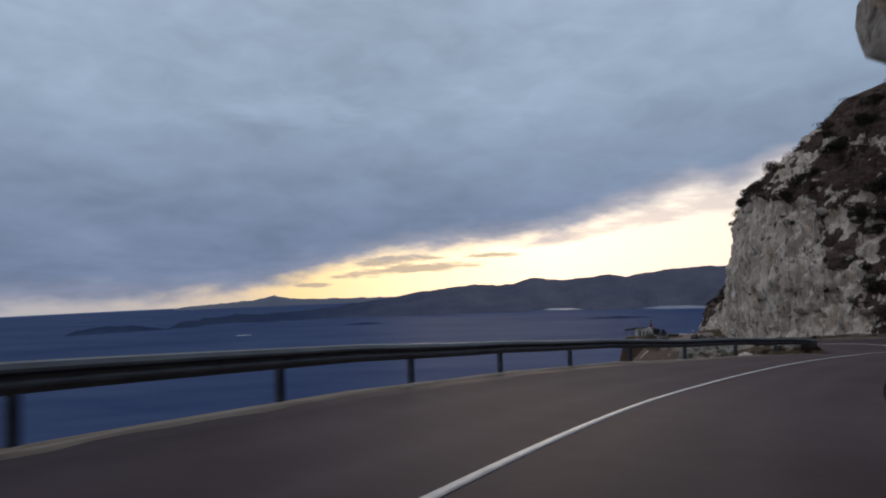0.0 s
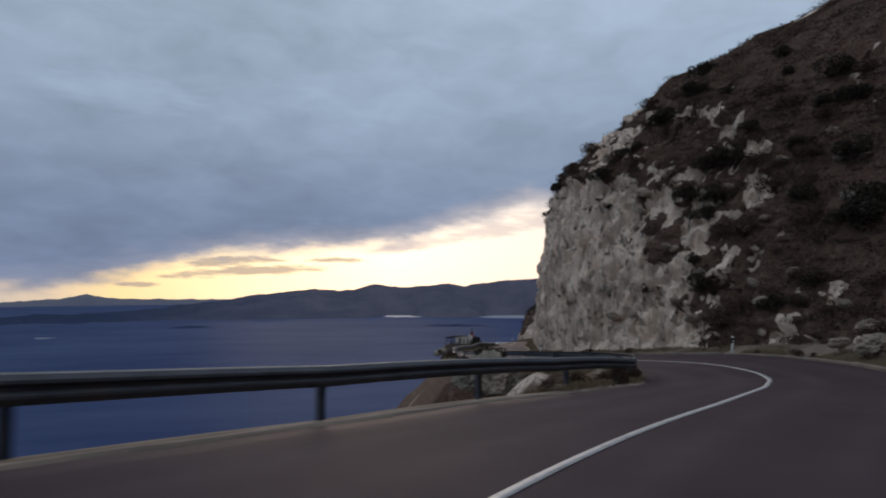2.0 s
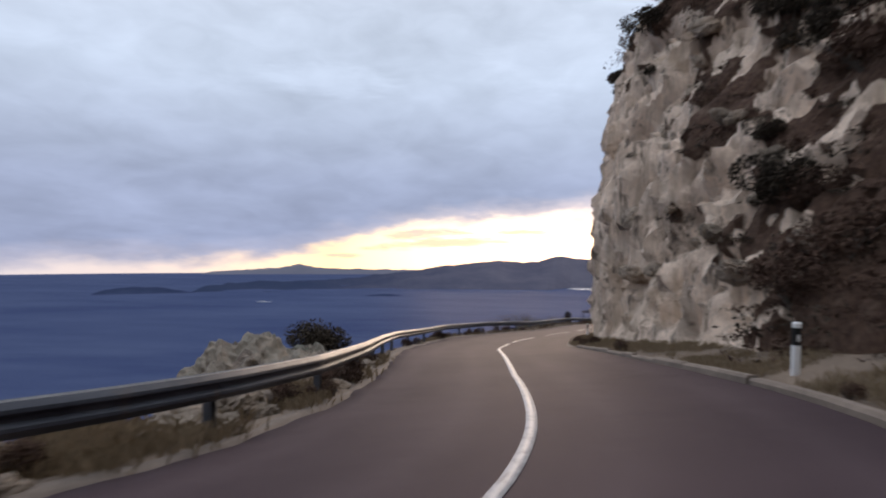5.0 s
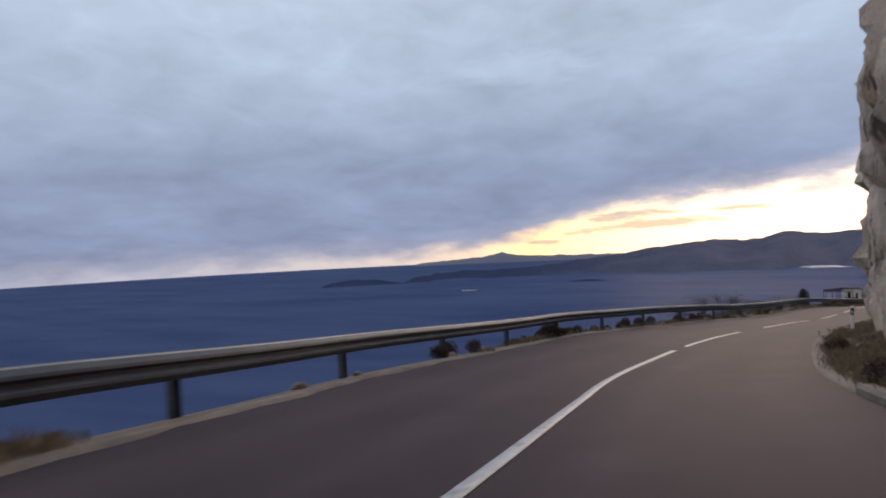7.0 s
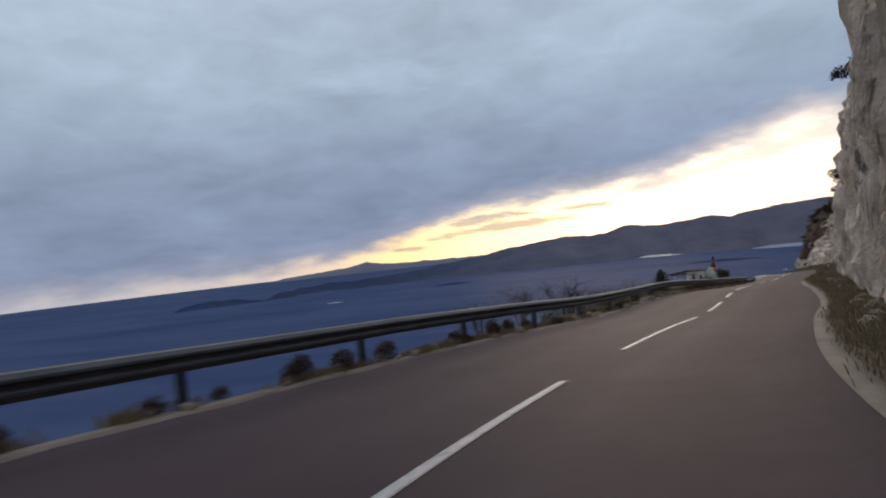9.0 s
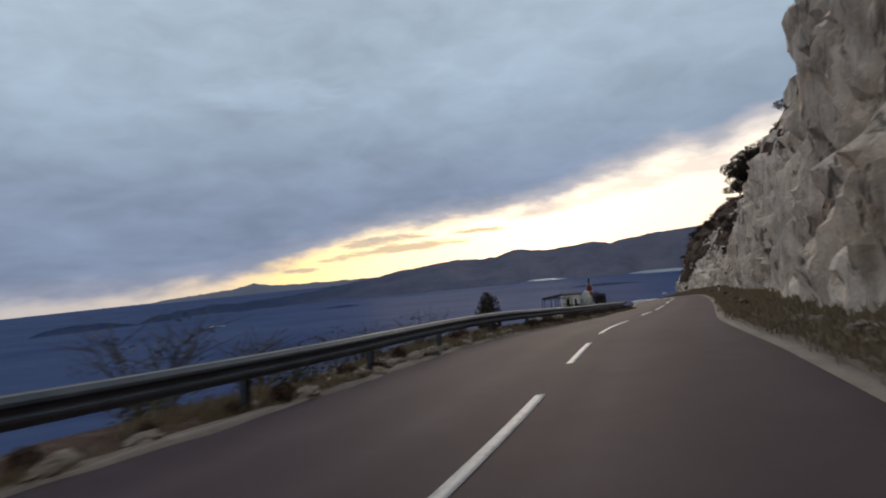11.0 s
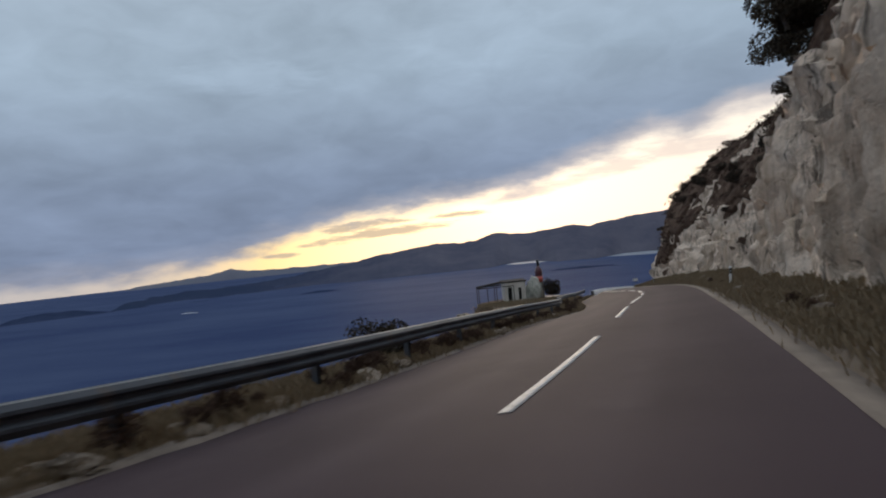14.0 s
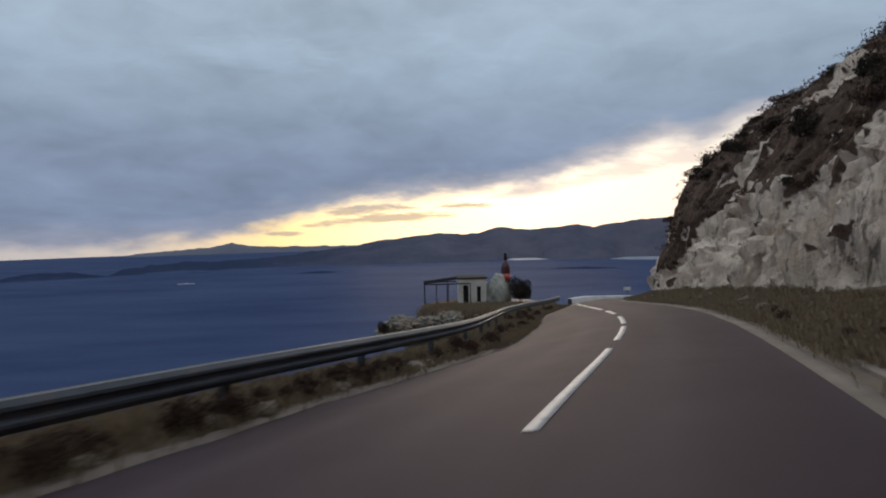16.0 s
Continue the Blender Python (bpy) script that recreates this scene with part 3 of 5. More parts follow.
# ---- crash barrier on the sea side ----
RAIL_OFF = 0.35
RAIL_TOP = table([(0, 0.86), (14, 0.86), (26, 0.85), (30, 0.83), (38, 0.75), (43, 0.77), (60, 0.79), (71, 0.81), (82, 0.88), (90, 0.83), (97, 0.79), (111, 0.77), (120, 0.79), (127, 0.84), (140, 0.82)])


def build_rail():
    s0, s1 = 23.5, station(177)
    prof = [(0.035, 0.0), (0.012, -0.004), (0.004, -0.02), (-0.045, -0.075), (-0.05, -0.11), (0.0, -0.15), (0.0, -0.19), (-0.05, -0.225), (-0.05, -0.26), (-0.005, -0.325), (0.03, -0.335)]
    rail = tagged(new("crash_barrier"), "grey galvanised steel crash barrier on posts above the sea", "crash barrier")
    s = s0
    while s < s1:
        ss = np.linspace(s, s + 4.02, 9)
        V = np.stack([where(ss, RAIL_AT(ss) + RAIL_OFF + o, RAIL_TOP(ss) + h) for o, h in prof], 1)
        B = np.stack([where(ss, RAIL_AT(ss) + RAIL_OFF + o + 0.012, RAIL_TOP(ss) + h - 0.004) for o, h in prof], 1)[:, ::-1]
        V = np.concatenate([V, B], 1)
        nv = V.shape[1]
        f = list(grid_faces(9, nv)) + [(i * nv + nv - 1, (i + 1) * nv + nv - 1, (i + 1) * nv, i * nv) for i in range(8)]
        me = from_np("beam", V.reshape(-1, 3), f, [M_STEEL, M_RIM_GLINT])
        # narrow upper face made paler: a highlight painted along the beam's top
        for i in range(8):
            me.polygons[i * (nv - 1) + 1].material_index = 1
        part("beam", me, None, rail)
        bm = bmesh.new()
        for dx in (-0.05, 0.05):
            box(bm, 0.012, 0.11, 1.25, Matrix.Translation((dx, 0, -0.5)))
        box(bm, 0.10, 0.012, 1.25, Matrix.Translation((0, 0.05, -0.5)))
        box(bm, 0.12, 0.16, 0.14, Matrix.Translation((0, -0.09, 0.0)), 0.01)
        post = part("post", bm, M_STEEL, rail)
        c = where(np.array([s]), RAIL_AT(np.array([s])) + RAIL_OFF + 0.16, float(RAIL_TOP(s)) - 0.18)[0]
        i = int(s / STEP)
        post.matrix_basis = Matrix.Translation(c) @ Matrix.Rotation(math.atan2(TAN[i, 1], TAN[i, 0]), 4, "Z")
        s += 4.0


build_rail()

# low pale parapet that takes over from the barrier round the far bend
parapet = new("parapet", ribbon("parapet", station(178.5), S_B - 10, [(lambda s: EDGE_L(s) + 0.20, -0.4), (lambda s: EDGE_L(s) + 0.20, 0.52), (lambda s: EDGE_L(s) + 0.23, 0.56), (lambda s: EDGE_L(s) + 0.47, 0.56), (lambda s: EDGE_L(s) + 0.50, 0.52), (lambda s: EDGE_L(s) + 0.50, -1.2)], M_LIME))
tagged(parapet, "low whitewashed concrete parapet round the far bend", "parapet", kind="structure")

# ---- cliff on the land side: profiles (metres beyond the road's edge, metres above it) by world y ----
# the overhang beside the start
CLIFF_OVERHANG = [
    (-30, [(1.5, 0), (1.2, 3), (0.8, 6), (1.2, 10), (5, 18), (18, 30)]),
    (4, [(0.3, 0), (-0.1, 3), (-0.5, 6), (-0.7, 9.5), (2.4, 15), (14, 28)]),
    (10.5, [(0.45, 0), (0.05, 3), (-0.45, 5.5), (-0.68, 9.5), (3.6, 14), (17, 27)]),
    (13.5, [(1.0, 0), (2.4, 1.5), (6, 4), (9, 8.5), (15, 15), (28, 30)]),
    (20, [(2.0, 0), (3.5, 1.2), (7.5, 4.5), (12, 10), (20, 19), (34, 34)]),
]
# scrub slope inside the bend
CLIFF_SLOPE = [
    (30, [(2.0, 0), (3, 1.0), (6.5, 4), (11, 9), (18, 17.5), (31, 33)]),
    (40, [(1.9, 0), (2.8, 1.3), (5.6, 4.2), (9.7, 8.5), (17.2, 17), (29, 31)]),
    (46, [(1.5, 0), (2.3, 1.8), (4.7, 4.6), (8.6, 9), (15.3, 17), (26, 29)]),
    (52, [(1.3, 0), (1.9, 3.2), (3.1, 6.2), (6.6, 10.5), (12.8, 17.5), (24, 28)]),
]
# the headland
CLIFF_NOSE = [
    (58, [(1.2, 0), (1.7, 4), (2.3, 8), (4.7, 12.5), (10.7, 19.5), (22, 28)]),
    (65, [(1.3, 0), (1.5, 5), (1.7, 10.5), (3.2, 15.5), (8, 20.5), (18, 28)]),
    (73, [(1.55, 0), (1.6, 6), (1.9, 12), (2.9, 17), (7.4, 21.5), (17, 28)]),
    (80, [(1.5, 0), (1.55, 6), (1.8, 11.5), (2.6, 17), (6.2, 22), (15, 29)]),
    (86, [(1.1, 0), (1.0, 4.6), (1.15, 8.6), (2.2, 14), (5.4, 19.5), (14, 27)]),
    (91, [(1.15, 0), (1.35, 4), (1.7, 7.5), (2.9, 12.5), (5.4, 17.5), (14, 25.5)]),
]
# straight wall after it
CLIFF_WALL = [
    (97, [(1.3, 0), (1.7, 3), (2.4, 7), (3.7, 11.5), (6.6, 16.5), (14, 24)]),
    (110, [(1.6, 0), (2.1, 3), (2.8, 7), (4.0, 11), (7.2, 15.5), (15, 23)]),
    (122, [(1.7, 0), (2.1, 3), (2.7, 6.5), (4.9, 10.5), (8.6, 14.5), (18, 22)]),
    (134, [(1.8, 0), (2.1, 3), (2.5, 6.3), (4.2, 9.6), (7.2, 13), (15, 20)]),
    (142, [(2.0, 0), (2.5, 2.5), (3.5, 5.4), (5.6, 8.7), (9.2, 12.6), (17.5, 19.5)]),
]
# lower rocks by the far bend
CLIFF_END = [
    (152, [(2.2, 0), (2.9, 2.3), (4.0, 4.8), (6.0, 7.8), (9.7, 11.7), (18, 18.5)]),
    (162, [(2.0, 0), (2.5, 2.3), (3.3, 4.6), (5.0, 7.4), (8.5, 11.2), (17, 17.5)]),
    (172, [(1.7, 0), (2.1, 2.5), (2.9, 4.9), (4.3, 7.8), (7.9, 11.3), (16.5, 17)]),
    (180, [(1.6, 0), (2.0, 2.6), (3.0, 5.0), (5, 8.0), (9, 11.5), (18, 17)]),
]
CLIFF = CLIFF_OVERHANG + CLIFF_SLOPE + CLIFF_NOSE + CLIFF_WALL + CLIFF_END
for y_row, row in CLIFF:
    row.append((60, float(np.interp(y_row, [10, 50, 97, 180], [54, 55, 46, 38]))))


def smooth01(v, a, b):
    v = np.clip((v - a) / (b - a), 0, 1)
    return v * v * (3 - 2 * v)


def cover_of(me, values):
    """Stores how far soil and low growth cover each point of the rock."""
    at = me.attributes.new("cover", "FLOAT", "POINT")
    at.data.foreach_set("value", np.ascontiguousarray(values, dtype=np.float32))


def build_cliff():
    st = [station(r[0]) for r in CLIFF]
    P = np.array([r[1] for r in CLIFF], float)
    a, b = station(44), station(150)
    s = np.concatenate([np.arange(st[0], a, 0.30), np.arange(a, station(80), 0.18), np.arange(station(80), b, 0.14), np.arange(b, st[-1] + 60, 0.24)])
    prof = np.zeros((len(s), 7, 2))
    for k in range(7):
        for c in range(2):
            prof[:, k, c] = np.interp(s, st, P[:, k, c])
    heights = np.concatenate([np.linspace(0, 3, 46, endpoint=False), np.linspace(3, 4.2, 20, endpoint=False), np.linspace(4.2, 5, 14, endpoint=False), np.linspace(5, 6, 11)])
    off = np.stack([np.interp(heights, range(7), prof[i, :, 0]) for i in range(len(s))])
    hgt = np.stack([np.interp(heights, range(7), prof[i, :, 1]) for i in range(len(s))]) - 0.35
    base = np.stack([where(s, -EDGE_R(s) - off[:, j]) for j in range(len(heights))], 1)
    base[..., 2] += hgt
    du, dv = np.gradient(base, axis=0), np.gradient(base, axis=1)
    nrm = np.cross(dv, du)
    nrm /= np.linalg.norm(nrm, axis=2)[..., None] + 1e-9
    for _ in range(6):
        nrm[1:-1, 1:-1] = (nrm[1:-1, 1:-1] * 2 + nrm[:-2, 1:-1] + nrm[2:, 1:-1] + nrm[1:-1, :-2] + nrm[1:-1, 2:]) / 6
    nz = nrm[..., 2].ravel()
    flat = base.reshape(-1, 3)
    d, cov = np.empty(len(flat)), np.empty(len(flat))
    nh = len(heights)
    lush = np.interp(s, [station(v) for v in (30, 47, 56, 66, 90, 140, 150)], [0.20, 0.20, 0.14, 0.03, 0.0, 0.03, 0.13])
    blocky = np.interp(s, [station(v) for v in (72, 84, 132, 148)], [1.0, 0.4, 0.4, 0.8])
    for i, (x, y, z) in enumerate(flat):
        big = noise.fractal((x * 0.11, y * 0.11, z * 0.09), 0.9, 2.0, 3)
        q = noise.fractal((x * 0.45, y * 0.45, z * 0.16), 0.8, 2.0, 3)
        # leaning blocks parted by narrow cracks, each set back or forward on its own
        wx, wy, wz = x + 1.1 * q, y - 0.9 * q, z + 0.9 * q
        d1, p1 = noise.voronoi((wx * 0.42, wy * 0.42, wz * 0.13 + wx * 0.08))
        d2, p2 = noise.voronoi((wx * 1.2, wy * 1.2, wz * 0.30 - wy * 0.25))
        rib = noise.ridged_multi_fractal((wx * 0.30 + 7, wy * 0.30, z * 0.10), 0.9, 2.1, 3, 0.9, 2.0)
        fine = noise.fractal((x * 1.3, y * 1.3, z * 0.7), 0.5, 2.3, 4)
        chip = noise.voronoi((x * 2.3 + q, y * 2.3, z * 1.3))[0]
        cleft = max(0.0, noise.ridged_multi_fractal((wx * 0.75, wy * 0.75 + 3, z * 0.07), 1.0, 2.0, 2, 0.9, 2.0) - 1.3)
        step = noise.cell(p1[0] * 7.3) - 0.5
        step2 = noise.cell(p2[0] * 9.1) - 0.5
        # rounded upright ribs with hollows eaten into them
        flute = noise.fractal((wx * 1.35, wy * 1.35, z * 0.15), 0.8, 2.1, 3)
        block = blocky[i // nh]
        hollow = max(0.0, noise.fractal((wx * 0.95 + 11, wy * 0.95, z * 0.36), 0.8, 2.2, 3) - 0.12)
        plates = 1.0 * (min(d1[1] - d1[0], 0.24) - 0.2) + 0.32 * step + 0.7 * (min(d2[1] - d2[0], 0.28) - 0.2) + 0.22 * step2 + 0.20 * (chip[1] - chip[0] - 0.25)
        rock = block * plates + (1.25 - 0.5 * block) * 0.75 * flute + 0.34 * (rib - 1.2) + 0.26 * fine - 0.8 * cleft - 1.25 * hollow + 0.12
        c = nz[i] - 0.60 + lush[i // nh] * (1.0 if heights[i % nh] > 2.0 else 0.6) + (0.10 if heights[i % nh] > 2.3 else 0.0) + (0.50 * big + 0.46 * q + 0.30 * fine) * min(1.0, 0.35 + 1.4 * max(nz[i], 0.0))
        cov[i] = c
        soil = min(max((c + 0.06) / 0.16, 0), 1)
        d[i] = 0.55 * big + rock * (1 - 0.8 * soil) + 0.25 * (1 - soil) * min(1, max(0, nz[i] - 0.4) * 3)
    cov = smooth01(cov, -0.06, 0.10)
    d = d.reshape(base.shape[:2])
    low = np.clip(hgt / 1.2, 0.12, 1)
    far_up = 1 + np.clip((heights - 3) / 3, 0, 1)[None, :] * 0.8
    out = base + nrm * (d * low * far_up)[..., None]
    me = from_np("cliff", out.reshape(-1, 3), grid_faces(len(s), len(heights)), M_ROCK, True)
    me.set_sharp_from_angle(angle=radians(44))
    cover_of(me, cov)
    ob = new("cliff", me)
    tagged(ob, "craggy pale grey limestone cliff with dark scrub on its ledges", "cliff", kind="structure")
    return s, heights, out, nrm, cov.reshape(base.shape[:2])


CL_S, CL_H, CL_P, CL_N, CL_C = build_cliff()


# ---- far land across the water ----
def far(az, el, r):
    a = radians(az)
    return (MID.x - math.sin(a) * r, MID.y + math.cos(a) * r, MID.z + r * math.tan(radians(el)))


def land(name, label, crest, shore, r1, mat, rough, kind="structure", depth=0.25, step=0.12, jag=0.0):
    """A ridge seen over the water: crest and shore as (azimuth, elevation) rows; the crest at most r1 away."""
    a0, a1 = crest[0][0], crest[-1][0]
    az = np.arange(min(a0, a1), max(a0, a1) + step, step)
    c = np.interp(az, *zip(*sorted(crest)))
    s = np.interp(az, *zip(*sorted(shore)))
    us = [0, 0.12, 0.3, 0.5, 0.7, 0.85, 1.0, 1.0 + depth]
    V = []
    for a, ce, se in zip(az, c, s):
        rs = (SEA_Z - MID.z) / math.tan(radians(se))
        rc = max(rs + 12, min(r1, rs + 0.55 * ((SEA_Z - MID.z) / math.tan(radians(min(ce, -0.3))) - rs)))
        zc = rc * math.tan(radians(ce)) + MID.z
        for u in us:
            r = rs + (rc - rs) * u
            hump = math.sin(min(u, 1.0) * math.pi / 2) ** 0.9 if u <= 1 else 0.2
            z = SEA_Z - 1.5 + (zc - SEA_Z) * hump
            x, y, _ = far(a, 0, r)
            if 0 < u < 1:
                z += rough * noise.fractal((x * 0.004, y * 0.004, 1.0), 0.8, 2.1, 4) * math.sin(u * math.pi)
            elif u == 1.0:
                z += jag * noise.fractal((x * 0.010, y * 0.010, 1.0), 0.8, 2.1, 4)
            V.append((x, y, max(z, SEA_Z - 1.5)))
    ob = new(name, from_np(name, V, grid_faces(len(az), len(us))[:, ::-1], mat, True))
    tagged(ob, label, "hills" if "hill" in name or "mountain" in name else "island", kind=kind)


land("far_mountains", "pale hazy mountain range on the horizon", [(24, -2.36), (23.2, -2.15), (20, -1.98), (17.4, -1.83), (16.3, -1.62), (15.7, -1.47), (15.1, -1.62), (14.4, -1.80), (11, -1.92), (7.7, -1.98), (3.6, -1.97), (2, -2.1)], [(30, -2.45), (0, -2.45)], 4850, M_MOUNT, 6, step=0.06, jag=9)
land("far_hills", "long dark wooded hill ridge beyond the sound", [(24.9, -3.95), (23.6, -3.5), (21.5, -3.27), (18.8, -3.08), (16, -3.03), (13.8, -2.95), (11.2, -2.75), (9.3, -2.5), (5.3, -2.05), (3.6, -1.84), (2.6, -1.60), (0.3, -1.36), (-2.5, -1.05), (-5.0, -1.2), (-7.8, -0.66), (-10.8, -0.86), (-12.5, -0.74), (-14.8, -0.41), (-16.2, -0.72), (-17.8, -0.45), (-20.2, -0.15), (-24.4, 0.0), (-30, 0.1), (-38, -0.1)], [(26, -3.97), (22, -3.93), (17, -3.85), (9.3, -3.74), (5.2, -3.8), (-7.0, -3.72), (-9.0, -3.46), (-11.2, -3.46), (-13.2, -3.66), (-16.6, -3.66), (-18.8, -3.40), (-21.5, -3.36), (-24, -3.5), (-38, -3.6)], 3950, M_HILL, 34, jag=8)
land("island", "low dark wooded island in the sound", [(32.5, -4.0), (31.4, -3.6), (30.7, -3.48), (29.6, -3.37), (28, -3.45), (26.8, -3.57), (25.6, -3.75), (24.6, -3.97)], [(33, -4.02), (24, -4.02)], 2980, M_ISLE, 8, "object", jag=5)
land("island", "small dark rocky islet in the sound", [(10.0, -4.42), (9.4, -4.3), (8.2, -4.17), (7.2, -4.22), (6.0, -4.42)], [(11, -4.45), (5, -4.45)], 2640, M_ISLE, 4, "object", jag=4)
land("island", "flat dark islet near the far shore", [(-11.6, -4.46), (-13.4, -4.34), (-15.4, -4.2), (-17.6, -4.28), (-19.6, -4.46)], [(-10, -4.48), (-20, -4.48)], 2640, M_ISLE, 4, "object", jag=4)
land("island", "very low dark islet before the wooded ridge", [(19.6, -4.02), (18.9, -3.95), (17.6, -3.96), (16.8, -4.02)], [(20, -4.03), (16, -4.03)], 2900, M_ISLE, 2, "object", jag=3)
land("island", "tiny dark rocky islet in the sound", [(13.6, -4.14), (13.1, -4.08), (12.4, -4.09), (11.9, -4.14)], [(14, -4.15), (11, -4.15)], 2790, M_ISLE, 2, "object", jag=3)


def bright_bay(shape):
    """A glassy bay sheet; its pale colour adds painted reflection to its mirroring of the bright sky strip; rows of
    azimuth, near and far elevation.
    """
    V = []
    for az, e0, e1 in shape:
        for e in (e0, (e0 + e1) / 2, e1):
            x, y, _ = far(az, 0, (SEA_Z + 0.4 - MID.z) / math.tan(radians(e)))
            V.append((x, y, SEA_Z + 0.4))
    ob = new("bay_water", from_np("bay_water", V, grid_faces(len(shape), 3), M_BAY_SHEEN))
    tagged(ob, "sheltered bay of smooth water under the hills, pale sky sheen painted in", "water", kind="structure")


bright_bay([(-8.7, -3.56, -3.52), (-9.6, -3.62, -3.44), (-11.2, -3.60, -3.44), (-12.6, -3.57, -3.53)])
bright_bay([(-17.6, -3.58, -3.54), (-19.2, -3.63, -3.38), (-21.0, -3.62, -3.30), (-23.5, -3.58, -3.30), (-26, -3.6, -3.4)])


# ---- roadside marker posts ----
def build_marker():
    post = tagged(new("marker_post"), "white plastic roadside marker post with a black band", "marker post", "roadside marker posts")
    bm = bmesh.new()
    box(bm, 0.12, 0.09, 1.2, Matrix.Translation((0, 0, 0.4)), 0.018)
    part("shaft", bm, M_WHITE, post)
    bm = bmesh.new()
    box(bm, 0.126, 0.096, 0.30, Matrix.Translation((0, 0, 0.78)), 0.018)
    band = part("black_band", bm, M_BLACK, post, "black band")
    bm = bmesh.new()
    box(bm, 0.04, 0.01, 0.10, Matrix.Translation((0, -0.052, 0.76)), 0.004)
    part("reflector", bm, M_WHITE, band, "small pale reflector")
    return post


MARKER = build_marker()
MARKER.matrix_basis = pose(32.3, 44.8, -5.72, 2, 0, 10)
for x, y, z, yaw in ((34.8, 75.5, -9.22, -15), (59.45, 136.75, -14.85, -20), (48.9, 106.3, -12.0, -20), (66.25, 162.2, -17.7, -25)):
    copy_thing(MARKER, pose(x, y, z, 0, 2, yaw)).scale = (0.78, 0.78, 0.82)


# ---- shrubs, built once and set out on ledges and slopes ----
def leaf_cloud(n, rx, ry, rz, leaf, seed, lumps=6, low=-0.35):
    rnd = random.Random(seed)
    cs = [(rnd.uniform(-.55, .55), rnd.uniform(-.55, .55), rnd.uniform(-.25, .6), rnd.uniform(.35, .65)) for _ in range(lumps)]
    V, F = [], []
    while len(F) < n:
        cx, cy, cz, cr = rnd.choice(cs)
        v = Vector((rnd.gauss(0, 1), rnd.gauss(0, 1), rnd.gauss(0, 1))).normalized() * cr * rnd.uniform(0.55, 1.08) ** 0.6
        p = Vector(((cx + v.x) * rx, (cy + v.y) * ry, (cz + v.z) * rz))
        if p.z < low * rz:
            continue
        a = Vector((rnd.gauss(0, 1), rnd.gauss(0, 1), rnd.gauss(0, 1))).normalized()
        b = a.cross(Vector((rnd.gauss(0, 1), rnd.gauss(0, 1), rnd.gauss(0, 1)))).normalized()
        s = leaf * rnd.uniform(0.6, 1.35)
        k = len(V)
        V += [p - a * s * 0.5, p + b * s * 0.3, p + a * s * 0.6, p - b * s * 0.3]
        F.append((k, k + 1, k + 2, k + 3))
    return V, F


def stems(bm, rnd, count, height, spread_, r0, depth=1):
    for _ in range(count):
        p = Vector((rnd.uniform(-.08, .08), rnd.uniform(-.08, .08), -0.3))
        a = rnd.uniform(0, 6.28)
        q = Vector((math.cos(a) * spread_ * rnd.uniform(.3, 1), math.sin(a) * spread_ * rnd.uniform(.3, 1), height * rnd.uniform(.7, 1)))
        limb(bm, p, p.lerp(q, 0.5) + Vector((0, 0, 0.08 * height)), r0, r0 * 0.7)
        limb(bm, p.lerp(q, 0.5) + Vector((0, 0, 0.08 * height)), q, r0 * 0.7, r0 * 0.25)
        for _ in range(3 * depth):
            b = p.lerp(q, rnd.uniform(.4, .9)) + Vector((0, 0, 0.05 * height))
            e = b + Vector((rnd.gauss(0, 1), rnd.gauss(0, 1), rnd.uniform(0.1, 1.2))).normalized() * height * rnd.uniform(.25, .5)
            limb(bm, b, e, r0 * 0.4, r0 * 0.12)


def limb(bm, p, q, r0, r1):
    d = q - p
    m = Matrix.Translation((p + q) / 2) @ d.to_track_quat("Z", "Y").to_matrix().to_4x4()
    bmesh.ops.create_cone(bm, cap_ends=False, segments=5, radius1=r0, radius2=r1, depth=d.length, matrix=m)


def build_shrub(name, label, seed, n, rx, ry, rz, leaf, mat, group, category="shrub", lumps=6):
    rnd = random.Random(seed)
    ob = tagged(new(name), label, category, group)
    bm = bmesh.new()
    stems(bm, rnd, 4, rz * 0.7, rx * 0.6, 0.035)
    part("trunk", bm, M_BARK, ob)
    V, F = leaf_cloud(n, rx, ry, rz, leaf, seed, lumps)
    part("crown", from_np("crown", [v + Vector((0, 0, rz * 0.35)) for v in V], F, mat), None, ob)
    return ob


SHRUBS = [build_shrub("shrub", "dark evergreen shrub rooted in the limestone", 11, 2300, 1.0, 1.0, 0.8, 0.10, M_LEAF, "shrubs on the cliff"),
          build_shrub("shrub", "dark evergreen shrub rooted in the limestone", 12, 2300, 1.2, 0.9, 0.65, 0.10, M_LEAF, "shrubs on the cliff"),
          build_shrub("shrub", "brown half-bare scrub bush on the stony slope", 13, 1300, 1.0, 1.1, 0.7, 0.09, M_DRY, "shrubs on the cliff"),
          build_shrub("shrub", "brown half-bare scrub bush on the stony slope", 14, 1300, 1.3, 1.0, 0.6, 0.09, M_DRY, "shrubs on the cliff")]
USED = set()


def put_shrub(k, loc, size, tilt=0.0, yaw=0.0):
    m = Matrix.Translation(loc) @ Matrix.Rotation(yaw, 4, "Z") @ Matrix.Rotation(tilt, 4, "X")
    if k not in USED:
        USED.add(k)
        ob = SHRUBS[k]
        ob.matrix_basis = m @ Matrix.Diagonal((size, size, size, 1))
        return ob
    ob = copy_thing(SHRUBS[k], m)
    ob.scale = (size, size, size)
    return ob


def cliff_at(y, z):
    """Indices of the cliff's point nearest to world y and height z."""
    k = np.abs(CL_P[..., 1] - y) + np.abs(CL_P[..., 2] - z)
    return np.unravel_index(int(np.argmin(k)), k.shape)


